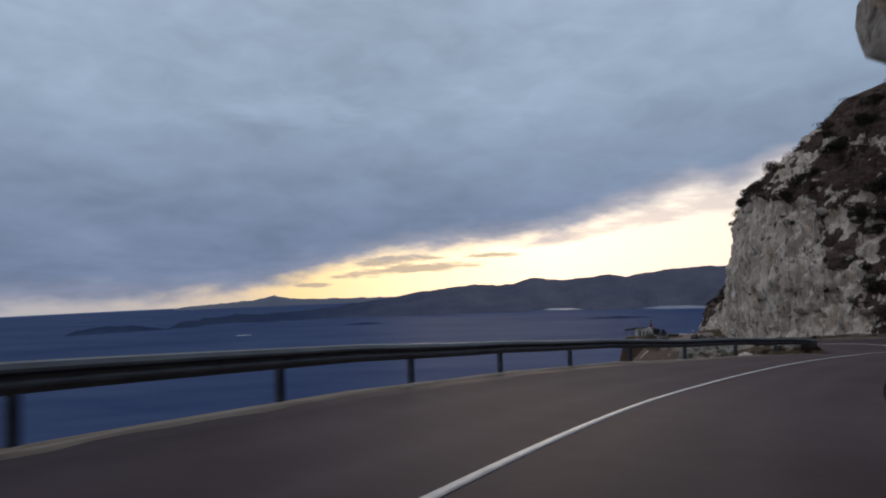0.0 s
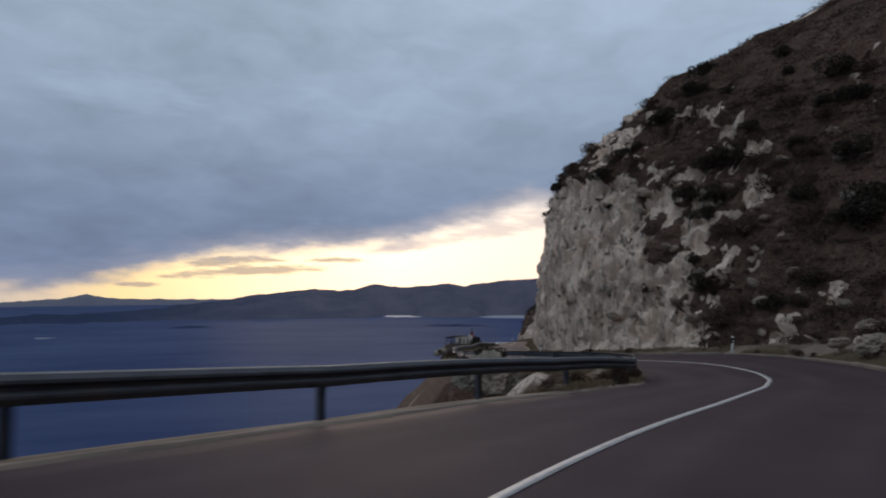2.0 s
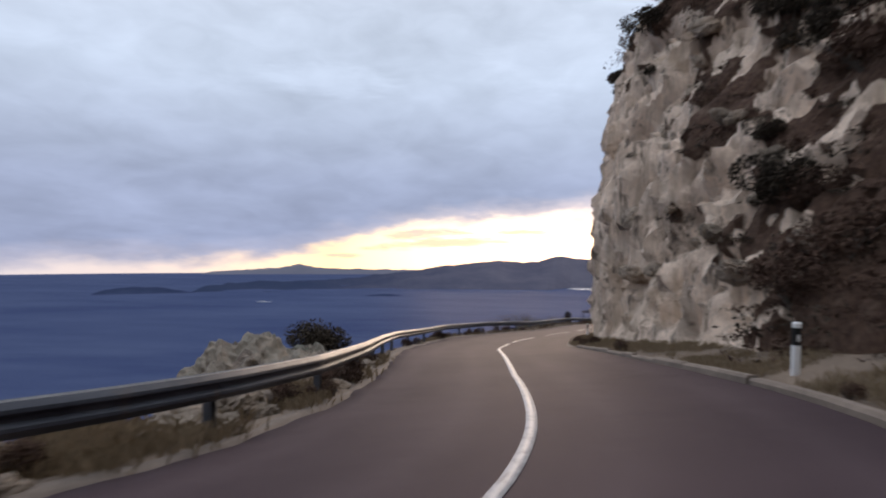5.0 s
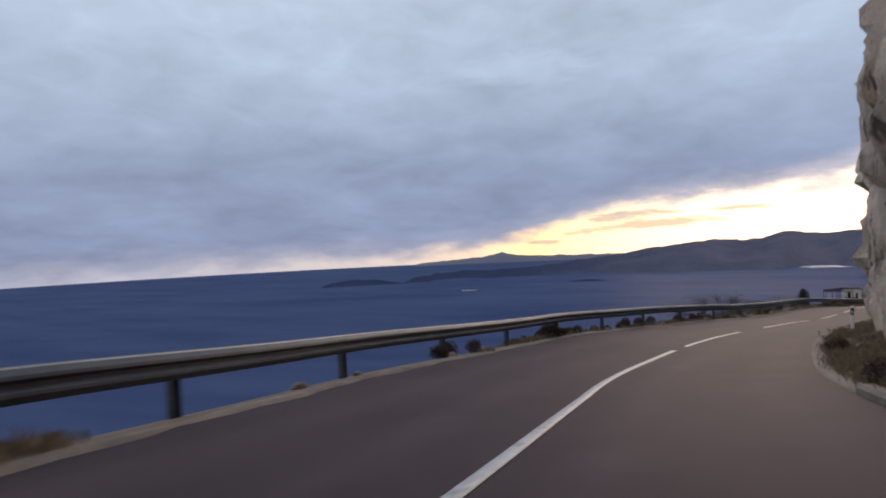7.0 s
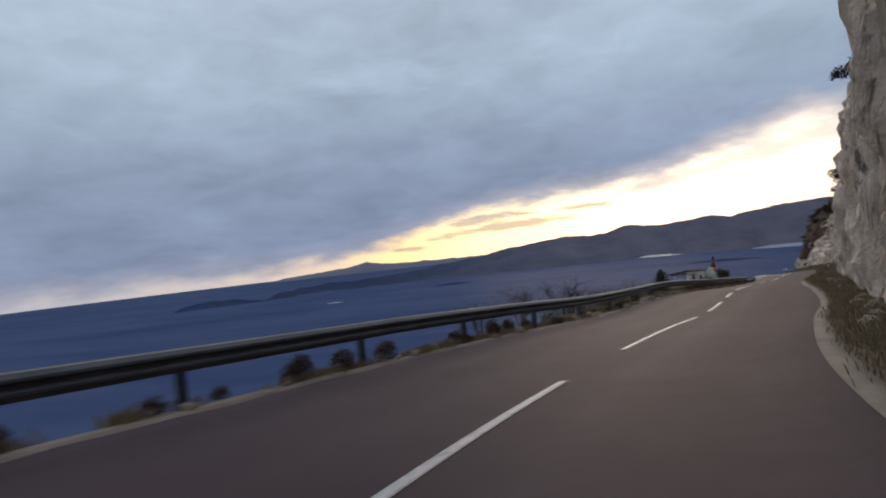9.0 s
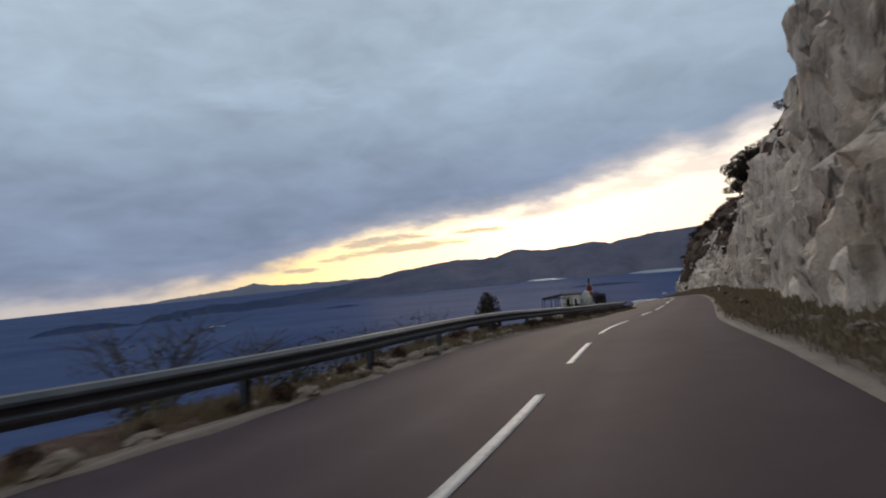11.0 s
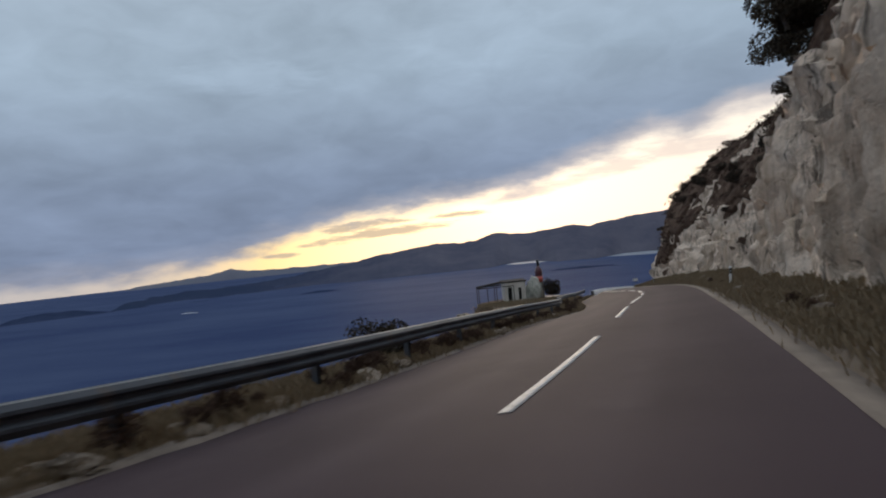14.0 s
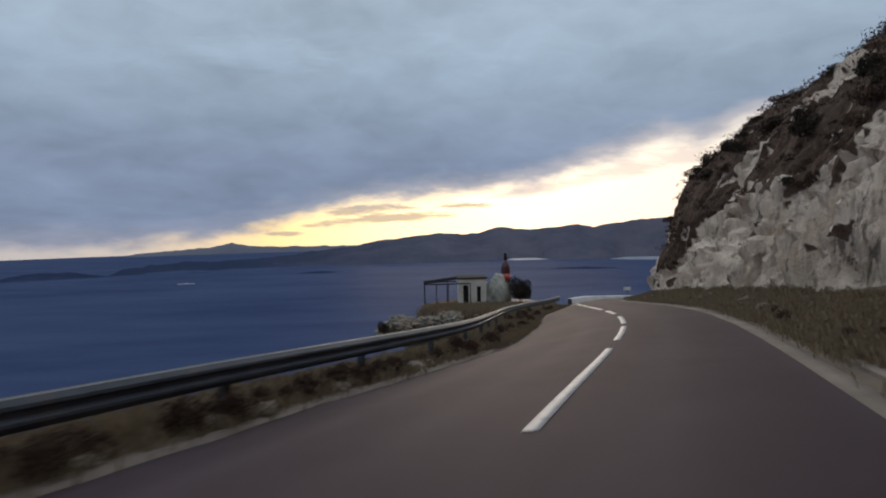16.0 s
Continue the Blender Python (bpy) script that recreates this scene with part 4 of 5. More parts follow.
def scatter_cliff():
    """Shrubs that stand out singly, nearest to the road; then one sheet of low scrub over all the soil."""
    rnd = random.Random(5)
    ys = CL_P[:, 0, 1]

    def put(y0, y1, h0, h1, count, s0, s1, kinds, least=0.5):
        cols = [i for i in range(len(CL_S)) if y0 <= ys[i] <= y1]
        rows = [j for j in range(len(CL_H)) if h0 <= CL_H[j] <= h1]
        done = tries = 0
        while done < count and tries < count * 40:
            tries += 1
            i, j = rnd.choice(cols), rnd.choice(rows)
            if CL_C[i, j] < least:
                continue
            size = rnd.uniform(s0, s1)
            put_shrub(rnd.choice(kinds), Vector(CL_P[i, j]) - Vector((0, 0, 0.12 * size)), size, rnd.uniform(-.2, .2), rnd.uniform(0, 6.28))
            done += 1
    put(24, 52, 0.8, 2.6, 60, 0.5, 1.1, (0, 2, 3, 2, 3))
    put(24, 56, 2.4, 4.2, 60, 0.8, 1.6, (0, 1, 2, 3, 2))
    put(54, 96, 2.8, 4.6, 50, 0.7, 1.4, (0, 1, 1, 2))
    put(60, 96, 0.5, 2.9, 10, 0.25, 0.5, (0, 1), 0.0)
    put(96, 140, 2.6, 4.4, 18, 0.4, 0.8, (0, 0, 1, 1, 3))
    put(140, 178, 2.2, 4.4, 46, 0.4, 0.85, (0, 0, 1, 1, 3))
    put(98, 178, 0.3, 2.2, 20, 0.2, 0.5, (0, 1, 2), 0.0)
    # the big evergreen leaning out where the wall ends, and two tufts over the near edges
    for y, z, size, out in ((131.6, -6.6, 1.2, 0.6), (131.8, -5.7, 1.2, 0.7), (131.2, -7.5, 0.9, 0.5), (132.6, -5.9, 1.1, 0.7), (131.6, -8.4, 0.7, 0.3), (131.0, -6.4, 1.0, 0.9), (132.8, -7.0, 1.0, 0.8), (131.4, -5.2, 1.1, 0.5), (132.2, -6.4, 1.2, 1.0)):
        i, j = cliff_at(y, z)
        put_shrub(rnd.choice((0, 1)), Vector(CL_P[i, j]) + Vector(CL_N[i, j]) * out * size - Vector((0, 0, 0.1 * size)), size, 0, rnd.uniform(0, 6.28))
    for y, z, size in ((103.5, 1.6, 0.9), (104.5, 0.6, 0.7), (75.0, 6.9, 0.9), (74.0, 6.1, 0.6), (170.0, -13.4, 0.5), (169.0, -12.0, 0.5)):
        i, j = cliff_at(y, z)
        put_shrub(1, Vector(CL_P[i, j]), size, 0, rnd.uniform(0, 6.28))

    # low scrub
    gen = np.random.default_rng(17)
    area = np.linalg.norm(np.cross(np.gradient(CL_P, axis=0), np.gradient(CL_P, axis=1)), axis=2)
    w = area * smooth01(CL_C, 0.45, 0.9) * (CL_P[..., 1] > 12) * (CL_P[..., 1] < 180) * (CL_H[None, :] < 5.6) * (CL_H[None, :] > 0.25)
    w *= np.where(CL_H[None, :] > 4.4, 0.75, 1.0)
    w *= np.where((CL_P[..., 1] > 97) & (CL_P[..., 1] < 131), 0.12, 1.0)
    w *= np.where((CL_P[..., 1] > 26) & (CL_P[..., 1] < 62) & (CL_H[None, :] < 4.2), 2.4, 1.0)
    pick = gen.choice(w.size, 8800, p=(w / w.sum()).ravel())
    c = CL_P.reshape(-1, 3)[pick]
    size = gen.uniform(0.22, 0.85, len(pick)) * np.where(CL_H[pick % len(CL_H)] > 3, 1.25, 0.9) * np.where(gen.random(len(pick)) < 0.2, 1.4, 1.0)
    leaves = 80
    d = gen.normal(size=(len(pick), leaves, 3))
    d /= np.linalg.norm(d, axis=2)[..., None]
    d *= gen.uniform(0.05, 0.7, (len(pick), leaves, 1)) ** 0.5
    d[..., 2] = np.abs(d[..., 2]) * 0.5 - 0.12
    d[..., :2] *= gen.uniform(0.7, 1.7, (len(pick), 1, 2))
    p = (c[:, None] + d * size[:, None, None]).reshape(-1, 3)
    a = gen.normal(size=p.shape)
    a /= np.linalg.norm(a, axis=1)[:, None]
    b = np.cross(a, gen.normal(size=p.shape))
    b /= np.linalg.norm(b, axis=1)[:, None] + 1e-9
    ln = gen.uniform(0.06, 0.14, (len(p), 1)) * np.repeat(size ** 0.5, leaves)[:, None]
    V = np.stack([p - a * ln * 0.6, p + b * ln * 0.32, p + a * ln * 0.7, p - b * ln * 0.32], 1).reshape(-1, 3)
    F = np.arange(len(V)).reshape(-1, 4)
    me = from_np("scrub", V, F, [M_DRY, M_LEAF])
    me.polygons.foreach_set("material_index", np.repeat((gen.random(len(pick)) < 0.3).astype(np.int32), leaves))
    tagged(new("scrub", me), "dense low brown and olive scrub over the stony slope", "scrub", kind="stuff")


scatter_cliff()


# ---- grass, weeds and stones along both edges ----
def tufts(name, label, spots, mat, blade, seed):
    rnd = random.Random(seed)
    V, F = [], []
    for x, y, z, size in spots:
        for _ in range(10):
            a = rnd.uniform(0, 6.28)
            h = blade * size * rnd.uniform(0.35, 1.2)
            w = 0.006 + 0.004 * size
            bx, by = x + rnd.gauss(0, 0.13) * size, y + rnd.gauss(0, 0.13) * size
            lx, ly = math.cos(a) * h * rnd.uniform(.2, .8), math.sin(a) * h * rnd.uniform(.2, .8)
            k = len(V)
            V += [(bx - w * math.sin(a), by + w * math.cos(a), z - .03), (bx + w * math.sin(a), by - w * math.cos(a), z - .03), (bx + lx * .4, by + ly * .4, z + h * .7), (bx + lx, by + ly, z + h)]
            F += [(k, k + 1, k + 2), (k, k + 2, k + 3)]
    ob = new(name, from_np(name, V, F, mat))
    tagged(ob, label, "grass", kind="stuff")


def edge_spots(y0, y1, side, o0, o1, count, s0, s1, seed, gate=-0.1, dz=0.0):
    rnd = random.Random(seed)
    a, b = station(y0), station(y1)
    out = []
    while len(out) < count:
        s = rnd.uniform(a, b)
        o = rnd.uniform(o0, o1)
        if noise.fractal((s * 0.35, o * 0.8, seed), 0.8, 2.0, 3) < gate:
            continue
        ss = np.array([s])
        if side < 0 and any(abs(s - station(m)) < 0.7 for m in (44.5, 75.5, 106.3, 136.75, 162.2)):
            continue
        off = EDGE_L(ss) + o if side > 0 else -EDGE_R(ss) - o
        p = where(ss, off)[0]
        z = p[2] + ((np.interp(o, [0, .30, .6, 1.0, 1.6], [0.03, 0.03, -.03, -.2, -.8]) * (1 - BENCH(s)) + np.interp(o, [0, .3, .6, 1.5, 2.6, 4.5], [0.03, 0.03, -.04, 0.0, -.25, -2.2]) * BENCH(s)) if side > 0 else np.interp(o, [0, .5, 1.1, 2.2, 3.6], [.0, .10, .22, .55, .9])) + dz
        out.append((p[0], p[1], z, rnd.uniform(s0, s1)))
    return out


tufts("roadside_grass", "dry yellow-brown grass and weeds under the barrier", edge_spots(28, 56, 1, 0.25, 2.6, 3000, .6, 1.4, 21) + edge_spots(70, 104, 1, 0.3, 1.5, 2200, .5, 1.2, 22, 0.0) + edge_spots(104, 160, 1, 0.22, 3.4, 14000, .6, 1.4, 23, -0.5) + edge_spots(146, 178, 1, 0.1, 2.2, 6000, .8, 1.5, 24, -0.8), M_GRASS, 0.15, 1)
tufts("bank_grass", "brown dry grass on the earth bank below the rock", edge_spots(96, 176, -1, 0.42, 2.9, 17000, .6, 1.5, 31, -0.7) + edge_spots(28, 74, -1, 0.3, 1.8, 4500, .5, 1.1, 32, -0.2) + edge_spots(74, 96, -1, 0.42, 1.5, 3600, .5, 1.2, 33, -0.5), M_GRASS, 0.10, 2)
WEED = build_shrub("weed_clump", "low dark weed clump at the road's broken edge", 33, 900, 0.42, 0.36, 0.30, 0.045, M_DRY, "weed clumps along the edge", "weeds")
rnd_w = random.Random(8)
for k, (x, y, z, size) in enumerate(edge_spots(28, 56, 1, 0.25, 1.2, 40, .6, 1.2, 41, -0.3) + edge_spots(64, 104, 1, 0.25, 0.9, 48, .4, 1.0, 42, -0.2) + edge_spots(104, 146, 1, 0.32, 1.2, 84, .4, .9, 43, -0.4) + edge_spots(110, 148, 1, 0.3, 0.7, 36, .6, 1.1, 47, -0.4) + edge_spots(146, 177, 1, 0.25, 1.6, 46, .5, 1.0, 46, -0.6) + edge_spots(98, 165, -1, 0.5, 1.2, 14, .3, .6, 44, -0.3) + edge_spots(30, 72, -1, 0.3, 0.9, 16, .5, .9, 45, -0.3)):
    if k == 0:
        WEED.matrix_basis = pose(x, y, z)
        continue
    copy_thing(WEED, pose(x, y, z, 0, 0, rnd_w.uniform(0, 360))).scale = (size, size, size * rnd_w.uniform(.7, 1.3))


def boulder_mesh(name, seed, flat=0.7, mat=None):
    bm = bmesh.new()
    bmesh.ops.create_icosphere(bm, subdivisions=5, radius=1.0)
    for v in bm.verts:
        c = v.co.copy()
        vd = noise.voronoi(c * 1.3 + Vector((seed * 3.1, 0, 0)))[0]
        v.co = c * (0.84 + 0.20 * (vd[1] - vd[0]) + 0.16 * noise.fractal(c * 2.0 + Vector((seed, 0, 0)), 0.8, 2.0, 4) + 0.09 * (noise.ridged_multi_fractal(c * 2.6 + Vector((0, seed, 0)), 0.8, 2.1, 4, 0.9, 2.0) - 1.0) + 0.07 * noise.fractal(c * 7.0, 0.7, 2.2, 3))
        v.co.z *= flat
    return mesh_of(name, bm, mat or M_BOULDER)


BOULDERS = [boulder_mesh("boulder", k, f) for k, f in ((1, .8), (2, .6), (3, .75))]
LICHENED = [boulder_mesh("boulder", k, f, M_LICHENED) for k, f in ((1, .8), (2, .6), (3, .75))]
for k, x, y, z, s, label in ((0, 31.4, 35.9, -4.3, 0.72, "large pale limestone boulder on the earth bank"), (2, 36.0, 45.2, -4.6, 0.85, "big craggy limestone block at the foot of the slope"),
                             (1, 34.4, 43.6, -5.0, 0.55, "pale limestone boulder on the earth bank"), (1, 31.9, 38.0, -4.35, 0.4, "pale limestone boulder on the earth bank"), (0, 35.6, 50.0, -6.0, 0.6, "pale limestone boulder on the earth bank")):
    ob = new("boulder", BOULDERS[k])
    ob.matrix_basis = pose(x, y, z, 10 * k, 7, 40 * x) @ Matrix.Diagonal((s, s * 1.15, s, 1))
    tagged(ob, label, "boulder", "boulders under the cliff")
for k, x, y, z, sx, sz, label in ((0, 21.5, 51.5, -7.55, 1.9, 2.0, "craggy grey-green lichened limestone knob below the bend"), (2, 23.4, 50.2, -7.5, 1.5, 1.8, "craggy grey-green lichened limestone knob below the bend"), (1, 20.3, 52.0, -7.9, 1.2, 1.7, "craggy grey-green lichened limestone knob below the bend"), (1, 22.6, 53.6, -7.6, 1.3, 1.8, "craggy grey-green lichened limestone knob below the bend")):
    ob = new("rock_knob", LICHENED[k])
    ob.matrix_basis = pose(x, y, z, 5, 8, 50 * x) @ Matrix.Diagonal((sx, sx * 0.9, sz, 1))
    tagged(ob, label, "rock", "rocks of the knob")
rnd_b = random.Random(12)
for x, y, z, size in edge_spots(38, 53, 1, 1.0, 1.7, 8, .3, .6, 55, -0.5):
    ob = new("boulder", BOULDERS[rnd_b.randrange(3)])
    ob.matrix_basis = pose(x, y, z - 0.1 * size, rnd_b.uniform(-15, 15), rnd_b.uniform(-15, 15), rnd_b.uniform(0, 360)) @ Matrix.Diagonal((size, size * 1.25, size * 1.1, 1))
    tagged(ob, "pale limestone boulder just beyond the crash barrier", "boulder", "boulders beyond the barrier")
STONE = boulder_mesh("stone", 5, .6)
rnd_s = random.Random(4)
for x, y, z, size in edge_spots(28, 54, 1, 0.35, 1.1, 26, .12, .34, 51, -0.5) + edge_spots(60, 100, 1, 0.1, 0.7, 26, .06, .2, 52, -0.5) + edge_spots(100, 156, 1, 0.15, 0.9, 64, .09, .26, 53, -0.5) + edge_spots(98, 114, 1, 0.25, 0.8, 50, .08, .22, 56, -0.6) + edge_spots(97, 118, 1, 0.5, 0.8, 60, .08, .22, 58, -0.9) + edge_spots(76, 98, -1, 0.7, 1.3, 40, .06, .2, 57, -0.6) + edge_spots(70, 170, -1, 0.6, 1.6, 40, .07, .25, 54, -0.5):
    ob = new("stone", STONE)
    ob.matrix_basis = pose(x, y, z + 0.02, rnd_s.uniform(-20, 20), rnd_s.uniform(-20, 20), rnd_s.uniform(0, 360)) @ Matrix.Diagonal((size, size * 1.3, size, 1))
    tagged(ob, "loose pale limestone lump at the roadside", "stone", "loose stones along the edge")

cl_rows = [j for j in range(len(CL_H)) if 0.6 < CL_H[j] < 3.6]
cl_cols = [i for i in range(len(CL_S)) if 24 < CL_P[i, 0, 1] < 60]
for _ in range(70):
    i, j = rnd_s.choice(cl_cols), rnd_s.choice(cl_rows)
    size = rnd_s.uniform(0.15, 0.5)
    ob = new("stone", STONE)
    ob.matrix_basis = Matrix.Translation(Vector(CL_P[i, j]) + Vector(CL_N[i, j]) * 0.15) @ pose(0, 0, 0, rnd_s.uniform(-40, 40), rnd_s.uniform(-40, 40), rnd_s.uniform(0, 360)) @ Matrix.Diagonal((size, size * 1.4, size * 1.2, 1))
    tagged(ob, "pale limestone lump among the scrub of the slope", "stone", "stones on the slope")

# ---- single bushes by the barrier ----
JUNIPER = build_shrub("juniper", "dense dark juniper bush behind the barrier", 61, 2600, 0.55, 0.5, 1.15, 0.08, M_LEAF, "bushes behind the barrier", "bush")
JUNIPER.matrix_basis = pose(39.1, 112.0, -13.1) @ Matrix.Diagonal((1.1, 1.1, 1.35, 1))
copy_thing(JUNIPER, pose(48.6, 140.3, -17.6, 0, 0, 130)).scale = (1.3, 1.3, 0.9)
KNOB = build_shrub("bush", "dark rounded bush on top of the rocky knob", 62, 5200, 1.05, 0.85, 0.58, 0.08, M_LEAF, "bushes behind the barrier", "bush", 18)
KNOB.matrix_basis = pose(22.5, 54.6, -6.9)
copy_thing(KNOB, pose(46.1, 128.7, -14.75, 0, 0, 70)).scale = (0.85, 0.85, 1.25)


M_OLIVE = mat_leaf("olive_broom", (0.075, 0.068, 0.040), (0.15, 0.125, 0.072))
BROOM = build_shrub("broom_bush", "sparse olive-brown broom bush behind the barrier", 64, 1700, 0.85, 0.8, 0.85, 0.065, M_OLIVE, "bushes behind the barrier", "bush", 10)
for k, (y, o, size) in enumerate(((92.5, 1.7, 0.7), (96.0, 2.0, 0.85), (99.0, 1.9, 1.0), (102.5, 2.2, 0.9), (122.0, 2.4, 0.6), (149.0, 2.6, 0.7))):
    st = np.array([station(y)])
    x_b, y_b, z_b = where(st, RAIL_AT(st) + o, -0.35)[0]
    if k == 0:
        BROOM.matrix_basis = pose(x_b, y_b, z_b) @ Matrix.Diagonal((size, size, size, 1))
    else:
        copy_thing(BROOM, pose(x_b, y_b, z_b, 0, 0, 50 * k)).scale = (size, size, size)


def build_bare(seed, height):
    rnd = random.Random(seed)
    ob = tagged(new("bare_bush"), "leafless brown twiggy bush behind the barrier", "bush", "bare bushes behind the barrier")
    bm = bmesh.new()
    stems(bm, rnd, 9, height, height * 0.45, 0.022, 4)
    part("branchwork", bm, M_BARK, ob)
    V, F = leaf_cloud(260, height * .5, height * .45, height * .42, 0.05, seed, 7, -0.9)
    part("twigs", from_np("twigs", [v + Vector((0, 0, height * .62)) for v in V], F, M_DRY), None, ob, "thin dry twig ends")["kind"] = "stuff"
    return ob


BARE = build_bare(71, 2.0)
BARE.matrix_basis = pose(36.6, 106.4, -13.4) @ Matrix.Diagonal((1.0, 1.0, 1.1, 1))
for x, y, z, s in ((30.6, 94.5, -11.9, 1.0), (32.4, 98.3, -12.4, 1.15), (33.5, 101.0, -12.8, 1.0), (29.5, 91.0, -11.5, .8), (35.0, 103.5, -12.9, .9)):
    copy_thing(BARE, pose(x, y, z, 0, 0, 60 * x)).scale = (s, s, s)


# ---- hut terrace at the far bend ----
M_PLASTER = mat_mottled("aged_plaster", (0.50, 0.45, 0.38), (0.66, 0.60, 0.52), 0.9, 0.9, 0.3, 0.02)
M_DARKWOOD = mat_mottled("dark_timber", (0.014, 0.012, 0.011), (0.03, 0.026, 0.023), 2.0, 0.85, 0.3, 0.01, Specular_IOR_Level=0.1)
M_LICHEN = mat_mottled("lichened_stone", (0.17, 0.175, 0.135), (0.44, 0.41, 0.35), 1.1, 0.95, 0.6, 0.05, 6.0)
M_ROOF = mat_mottled("tar_roof", (0.02, 0.019, 0.019), (0.04, 0.038, 0.037), 1.2, 0.95, 0.3, 0.02, Specular_IOR_Level=0.1)
M_BOTTLE = mat_mottled("dark_red_lacquer", (0.045, 0.010, 0.012), (0.09, 0.014, 0.016), 1.5, 0.35, 0.1, 0.01)
M_CAP = mat_mottled("black_lacquer", (0.012, 0.012, 0.014), (0.03, 0.03, 0.03), 1.5, 0.35, 0.1, 0.01)


def build_hut():
    X, Y, Z = 54.4, 187.6, HUT_Z
    hut = tagged(new("hut"), "small flat-roofed plaster hut with two dark doorways", "hut")
    hut.matrix_basis = pose(X + 4.5, Y + 0.6, Z)
    bm = bmesh.new()
    w, d, h = 2.5, 2.4, 2.3
    # front wall with two openings, then sides and back
    for x0, x1, z0, z1 in ((-w / 2, -0.90, 0, h), (-0.40, 0.37, 0, h), (0.74, w / 2, 0, h), (-0.90, -0.40, 1.72, h), (0.37, 0.74, 1.6, h), (0.37, 0.74, 0, 0.14)):
        box(bm, x1 - x0, 0.2, z1 - z0, Matrix.Translation(((x0 + x1) / 2, -d / 2, (z0 + z1) / 2)))
    part("front_wall", bm, M_PLASTER, hut)
    for x in (-w / 2 + 0.1, w / 2 - 0.1):
        bm = bmesh.new()
        box(bm, 0.2, d - 0.2, h, Matrix.Translation((x, 0.1, h / 2)))
        part("side_wall", bm, M_PLASTER, hut)
    bm = bmesh.new()
    box(bm, w, 0.2, h, Matrix.Translation((0, d / 2 + 0.1, h / 2)))
    part("back_wall", bm, M_PLASTER, hut)
    bm = bmesh.new()
    box(bm, w + 0.35, d + 0.5, 0.14, Matrix.Translation((0, 0.05, h + 0.07)), 0.02)
    part("roof", bm, M_ROOF, hut, "thin dark flat roof")
    for x, ww, z0, hh in ((-0.65, 0.5, 0, 1.72), (0.555, 0.37, 0.14, 1.46)):
        bm = bmesh.new()
        box(bm, ww, 0.05, hh, Matrix.Translation((x, -d / 2 + 0.06, z0 + hh / 2)))
        part("door" if z0 == 0 else "shutter", bm, M_DARKWOOD, hut, "dark timber leaf set back in the opening")
    per = tagged(new("pergola"), "dark timber pergola frame on thin posts beside the hut", "pergola")
    per.matrix_basis = pose(X, Y, Z)
    for x, y in ((0.05, -1.0), (1.1, -1.0), (2.2, -1.0), (4.2, -1.45), (0.05, 1.2), (2.2, 1.2)):
        bm = bmesh.new()
        box(bm, 0.08, 0.08, 2.1, Matrix.Translation((x, y, 0.8)), 0.01)
        part("post", bm, M_DARKWOOD, per)
    for x0, x1, y in ((0.0, 4.3, -1.0), (0.0, 3.2, 1.2)):
        bm = bmesh.new()
        box(bm, x1 - x0, 0.08, 0.10, Matrix.Translation(((x0 + x1) / 2, y, 1.90)), 0.01)
        part("beam", bm, M_DARKWOOD, per)
    for k in range(6):
        bm = bmesh.new()
        box(bm, 3.3, 0.07, 0.08, Matrix.Translation((1.6, -1.0 + 0.44 * k, 2.16)) @ Matrix.Rotation(-0.125, 4, "Y"), 0.01)
        part("rafter", bm, M_DARKWOOD, per)
    bm = bmesh.new()
    bmesh.ops.create_icosphere(bm, subdivisions=4, radius=1.0)
    for v in bm.verts:
        c = v.co.copy()
        v.co = c * (0.95 + 0.12 * noise.fractal(c * 1.8, 0.9, 2.0, 4) + 0.10 * (noise.voronoi(c * 2.4)[0][1] - 0.5))
        taper = 1.0 - 0.25 * max(0.0, c.z)
        v.co.x, v.co.y = v.co.x * taper, v.co.y * taper
    ob = new("stone_mound", mesh_of("stone_mound", bm, M_LICHEN))
    ob.matrix_basis = pose(X + 6.85, Y - 0.3, Z + 0.95) @ Matrix.Diagonal((1.12, 1.1, 1.85, 1))
    tagged(ob, "pale domed stone mound beside the hut", "stone mound")
    bottle = tagged(new("bottle_sculpture"), "tall dark red bottle-shaped roadside sculpture with a black neck", "sculpture")
    bottle.matrix_basis = pose(X + 7.8, Y + 0.9, Z + 1.8)

    def turned(prof, mat, name, label=""):
        bm = bmesh.new()
        rings = []
        for r, z in prof:
            rings.append([bm.verts.new((r * math.cos(a * math.pi / 10), r * math.sin(a * math.pi / 10), z)) for a in range(20)])
        for p, q in zip(rings, rings[1:]):
            for a in range(20):
                bm.faces.new((p[a], p[(a + 1) % 20], q[(a + 1) % 20], q[a]))
        bm.faces.new(rings[-1])
        bm.faces.new(list(reversed(rings[0])))
        part(name, bm, mat, bottle, label, True)
    turned([(0.43, 0), (0.45, 0.05), (0.45, 1.35), (0.40, 1.6), (0.25, 1.85), (0.16, 2.05)], M_BOTTLE, "body", "dark red bottle body")
    turned([(0.163, 2.04), (0.152, 2.62), (0.17, 2.64), (0.17, 2.74), (0.14, 2.78)], M_CAP, "neck", "black bottle neck")
    turned([(0.456, 0.10), (0.456, 0.80)], M_REFLECT, "label", "faded red label")
    bm = bmesh.new()
    box(bm, 0.95, 0.95, 2.0, Matrix.Translation((0, 0, -0.99)), 0.05)
    part("plinth", bm, M_CONCRETE, bottle, "rough concrete plinth")
    copy_thing(KNOB, pose(X + 8.95, Y - 0.6, Z + 0.35, 0, 0, 30)).scale = (1.05, 1.05, 2.3)
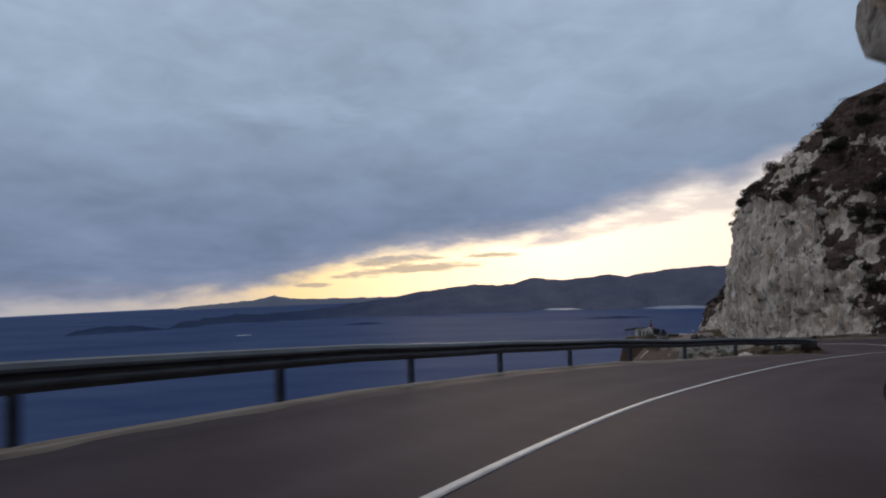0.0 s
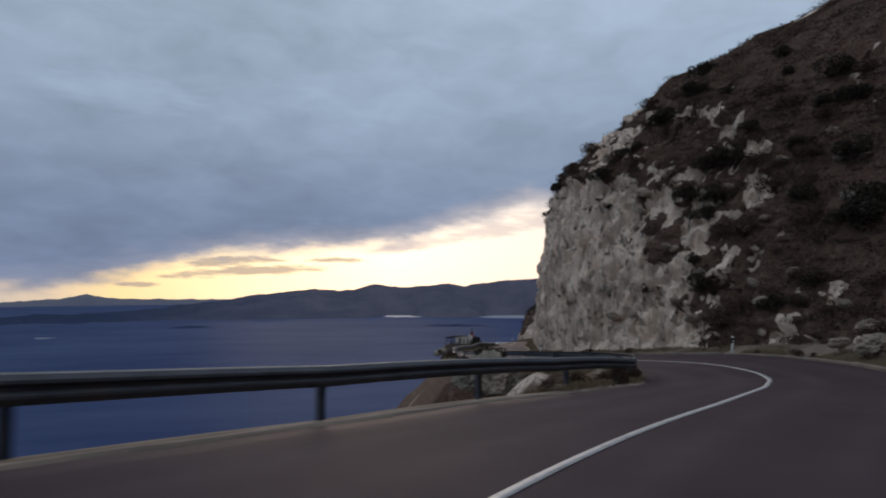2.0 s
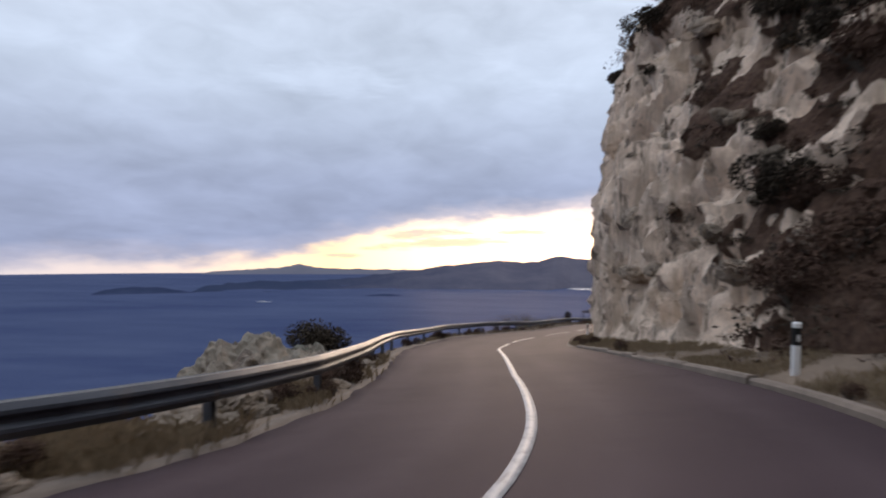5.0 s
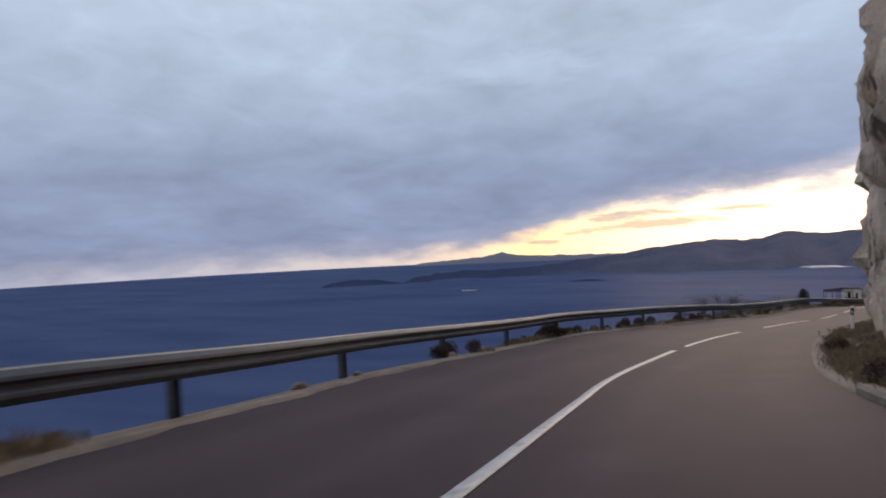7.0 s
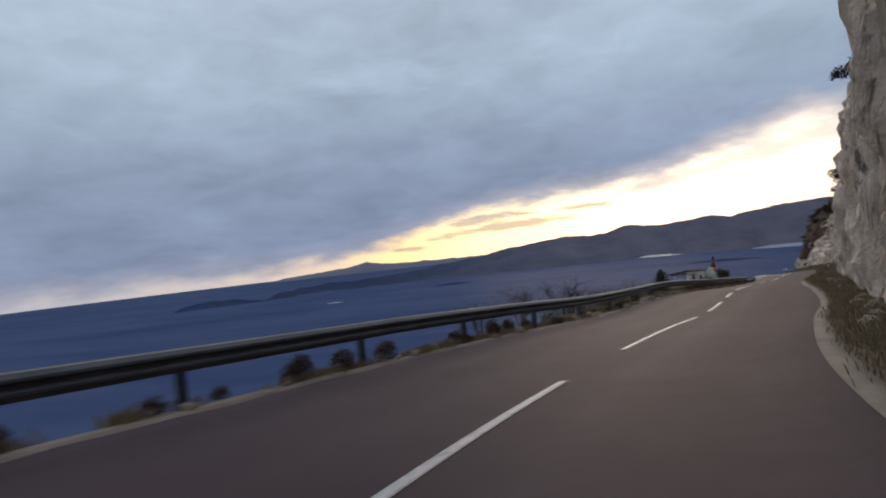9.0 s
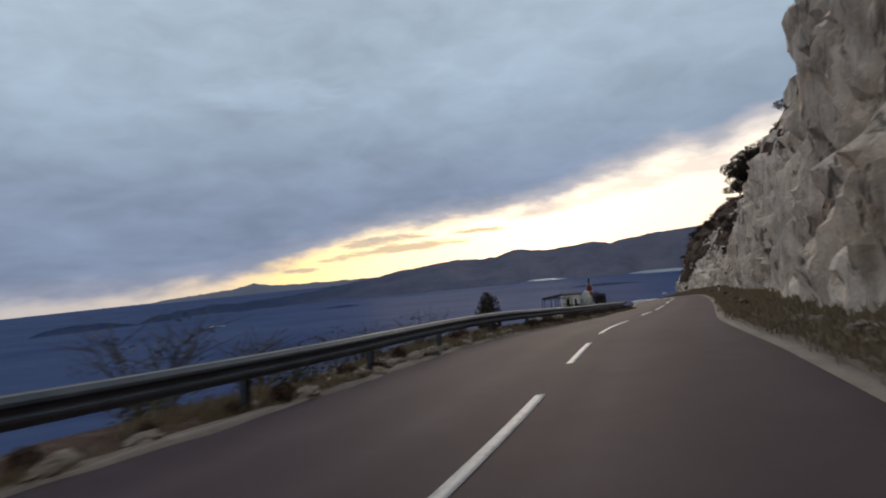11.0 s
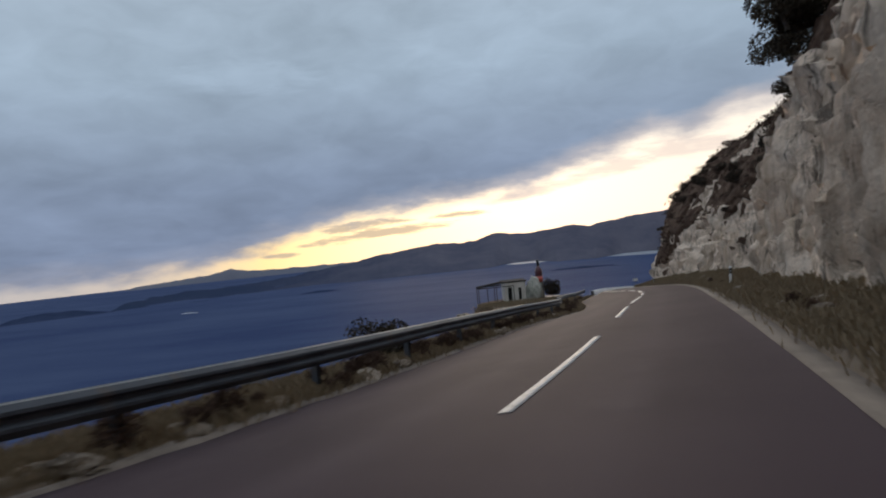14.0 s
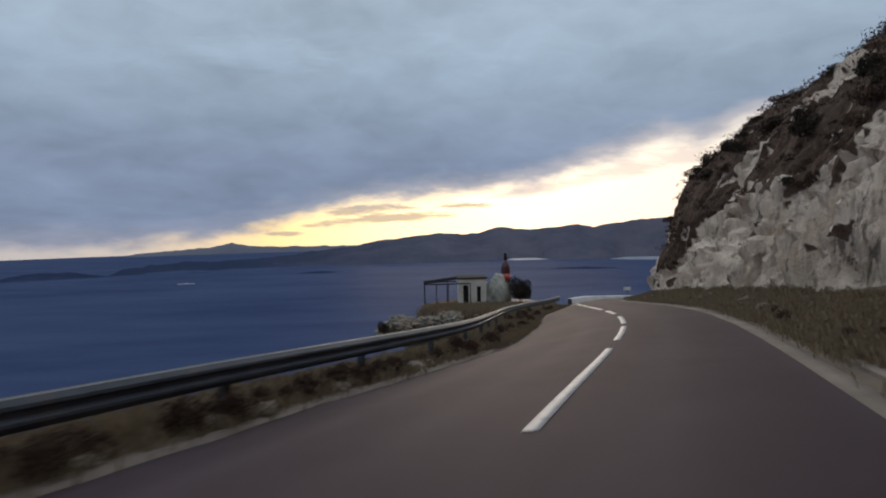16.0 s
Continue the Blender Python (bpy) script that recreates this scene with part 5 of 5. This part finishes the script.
    copy_thing(KNOB, pose(X - 3.5, Y - 6.6, Z - 1.4, 0, 0, 30)).scale = (0.5, 0.5, 1.0)


build_hut()
gen_t = np.random.default_rng(29)
TX, TY = gen_t.uniform(50, 67, 5000), gen_t.uniform(174, 186.3, 5000)
TZ = ground_height(TX, TY)
keep = [(x, y, z, 0.8 + 0.9 * k) for x, y, z, k in zip(TX, TY, TZ, gen_t.random(5000)) if z > -23.5 and x < 60.5 + 0.5 * (y - 174)]
tufts("terrace_grass", "rough grey-olive grass on the slope before the hut", keep, M_GRASS, 0.2, 9)
for k, x, y, z, sc in ((0, 52.6, 183.0, -21.9, 1.3), (1, 54.6, 182.0, -21.6, 1.2), (2, 56.8, 182.2, -21.4, 1.1), (1, 59.0, 182.4, -21.3, 0.9), (0, 51.2, 184.5, -22.6, 1.2), (2, 61.6, 182.2, -21.2, 0.8)):
    ob = new("boulder", LICHENED[k])
    ob.matrix_basis = pose(x, y, z, 8, -6, 70 * x) @ Matrix.Diagonal((sc, sc * 1.2, sc * 0.9, 1))
    tagged(ob, "weathered grey-green boulder at the edge of the terrace", "boulder", "boulders of the terrace")


# ---- small plate on a post past the bend ----
def build_plate():
    sign = tagged(new("road_sign"), "small white rectangular plate on a thin grey post", "road sign")
    sign.matrix_basis = pose(68.7, 173.3, -18.1, 0, 0, -12)
    bm = bmesh.new()
    bmesh.ops.create_cone(bm, cap_ends=True, segments=10, radius1=0.025, radius2=0.025, depth=1.6, matrix=Matrix.Translation((0, 0, -0.7)))
    part("post", bm, M_STEEL, sign)
    bm = bmesh.new()
    box(bm, 0.46, 0.02, 0.24, Matrix.Translation((0, -0.036, 0.0)), 0.006)
    part("plate", bm, M_WHITE, sign, "white plate")


build_plate()


# ---- boat on the sound ----
def build_boat():
    x, y, _ = far(18.9, 0, 2330)
    boat = tagged(new("boat"), "small white ferry far out on the sound", "boat")
    boat.matrix_basis = pose(x, y, SEA_Z, 0, 0, 15) @ Matrix.Diagonal((1.0, 0.6, 0.32, 1))
    bm = bmesh.new()
    pts = [(-26, -4), (20, -4.5), (30, 0), (20, 4.5), (-26, 4)]
    lo = [bm.verts.new((a * .93, b * .8, 0.0)) for a, b in pts]
    hi = [bm.verts.new((a, b, 4.0)) for a, b in pts]
    bm.faces.new(hi)
    for k in range(5):
        bm.faces.new((lo[k], lo[(k + 1) % 5], hi[(k + 1) % 5], hi[k]))
    part("hull", bm, M_WHITE, boat)
    bm = bmesh.new()
    box(bm, 26, 6, 3.5, Matrix.Translation((-4, 0, 5.7)), 0.4)
    part("cabin", bm, M_WHITE, boat)
    bm = bmesh.new()
    box(bm, 3, 2.5, 3, Matrix.Translation((-10, 0, 8.9)), 0.3)
    part("funnel", bm, M_BLACK, boat, "dark funnel")


build_boat()
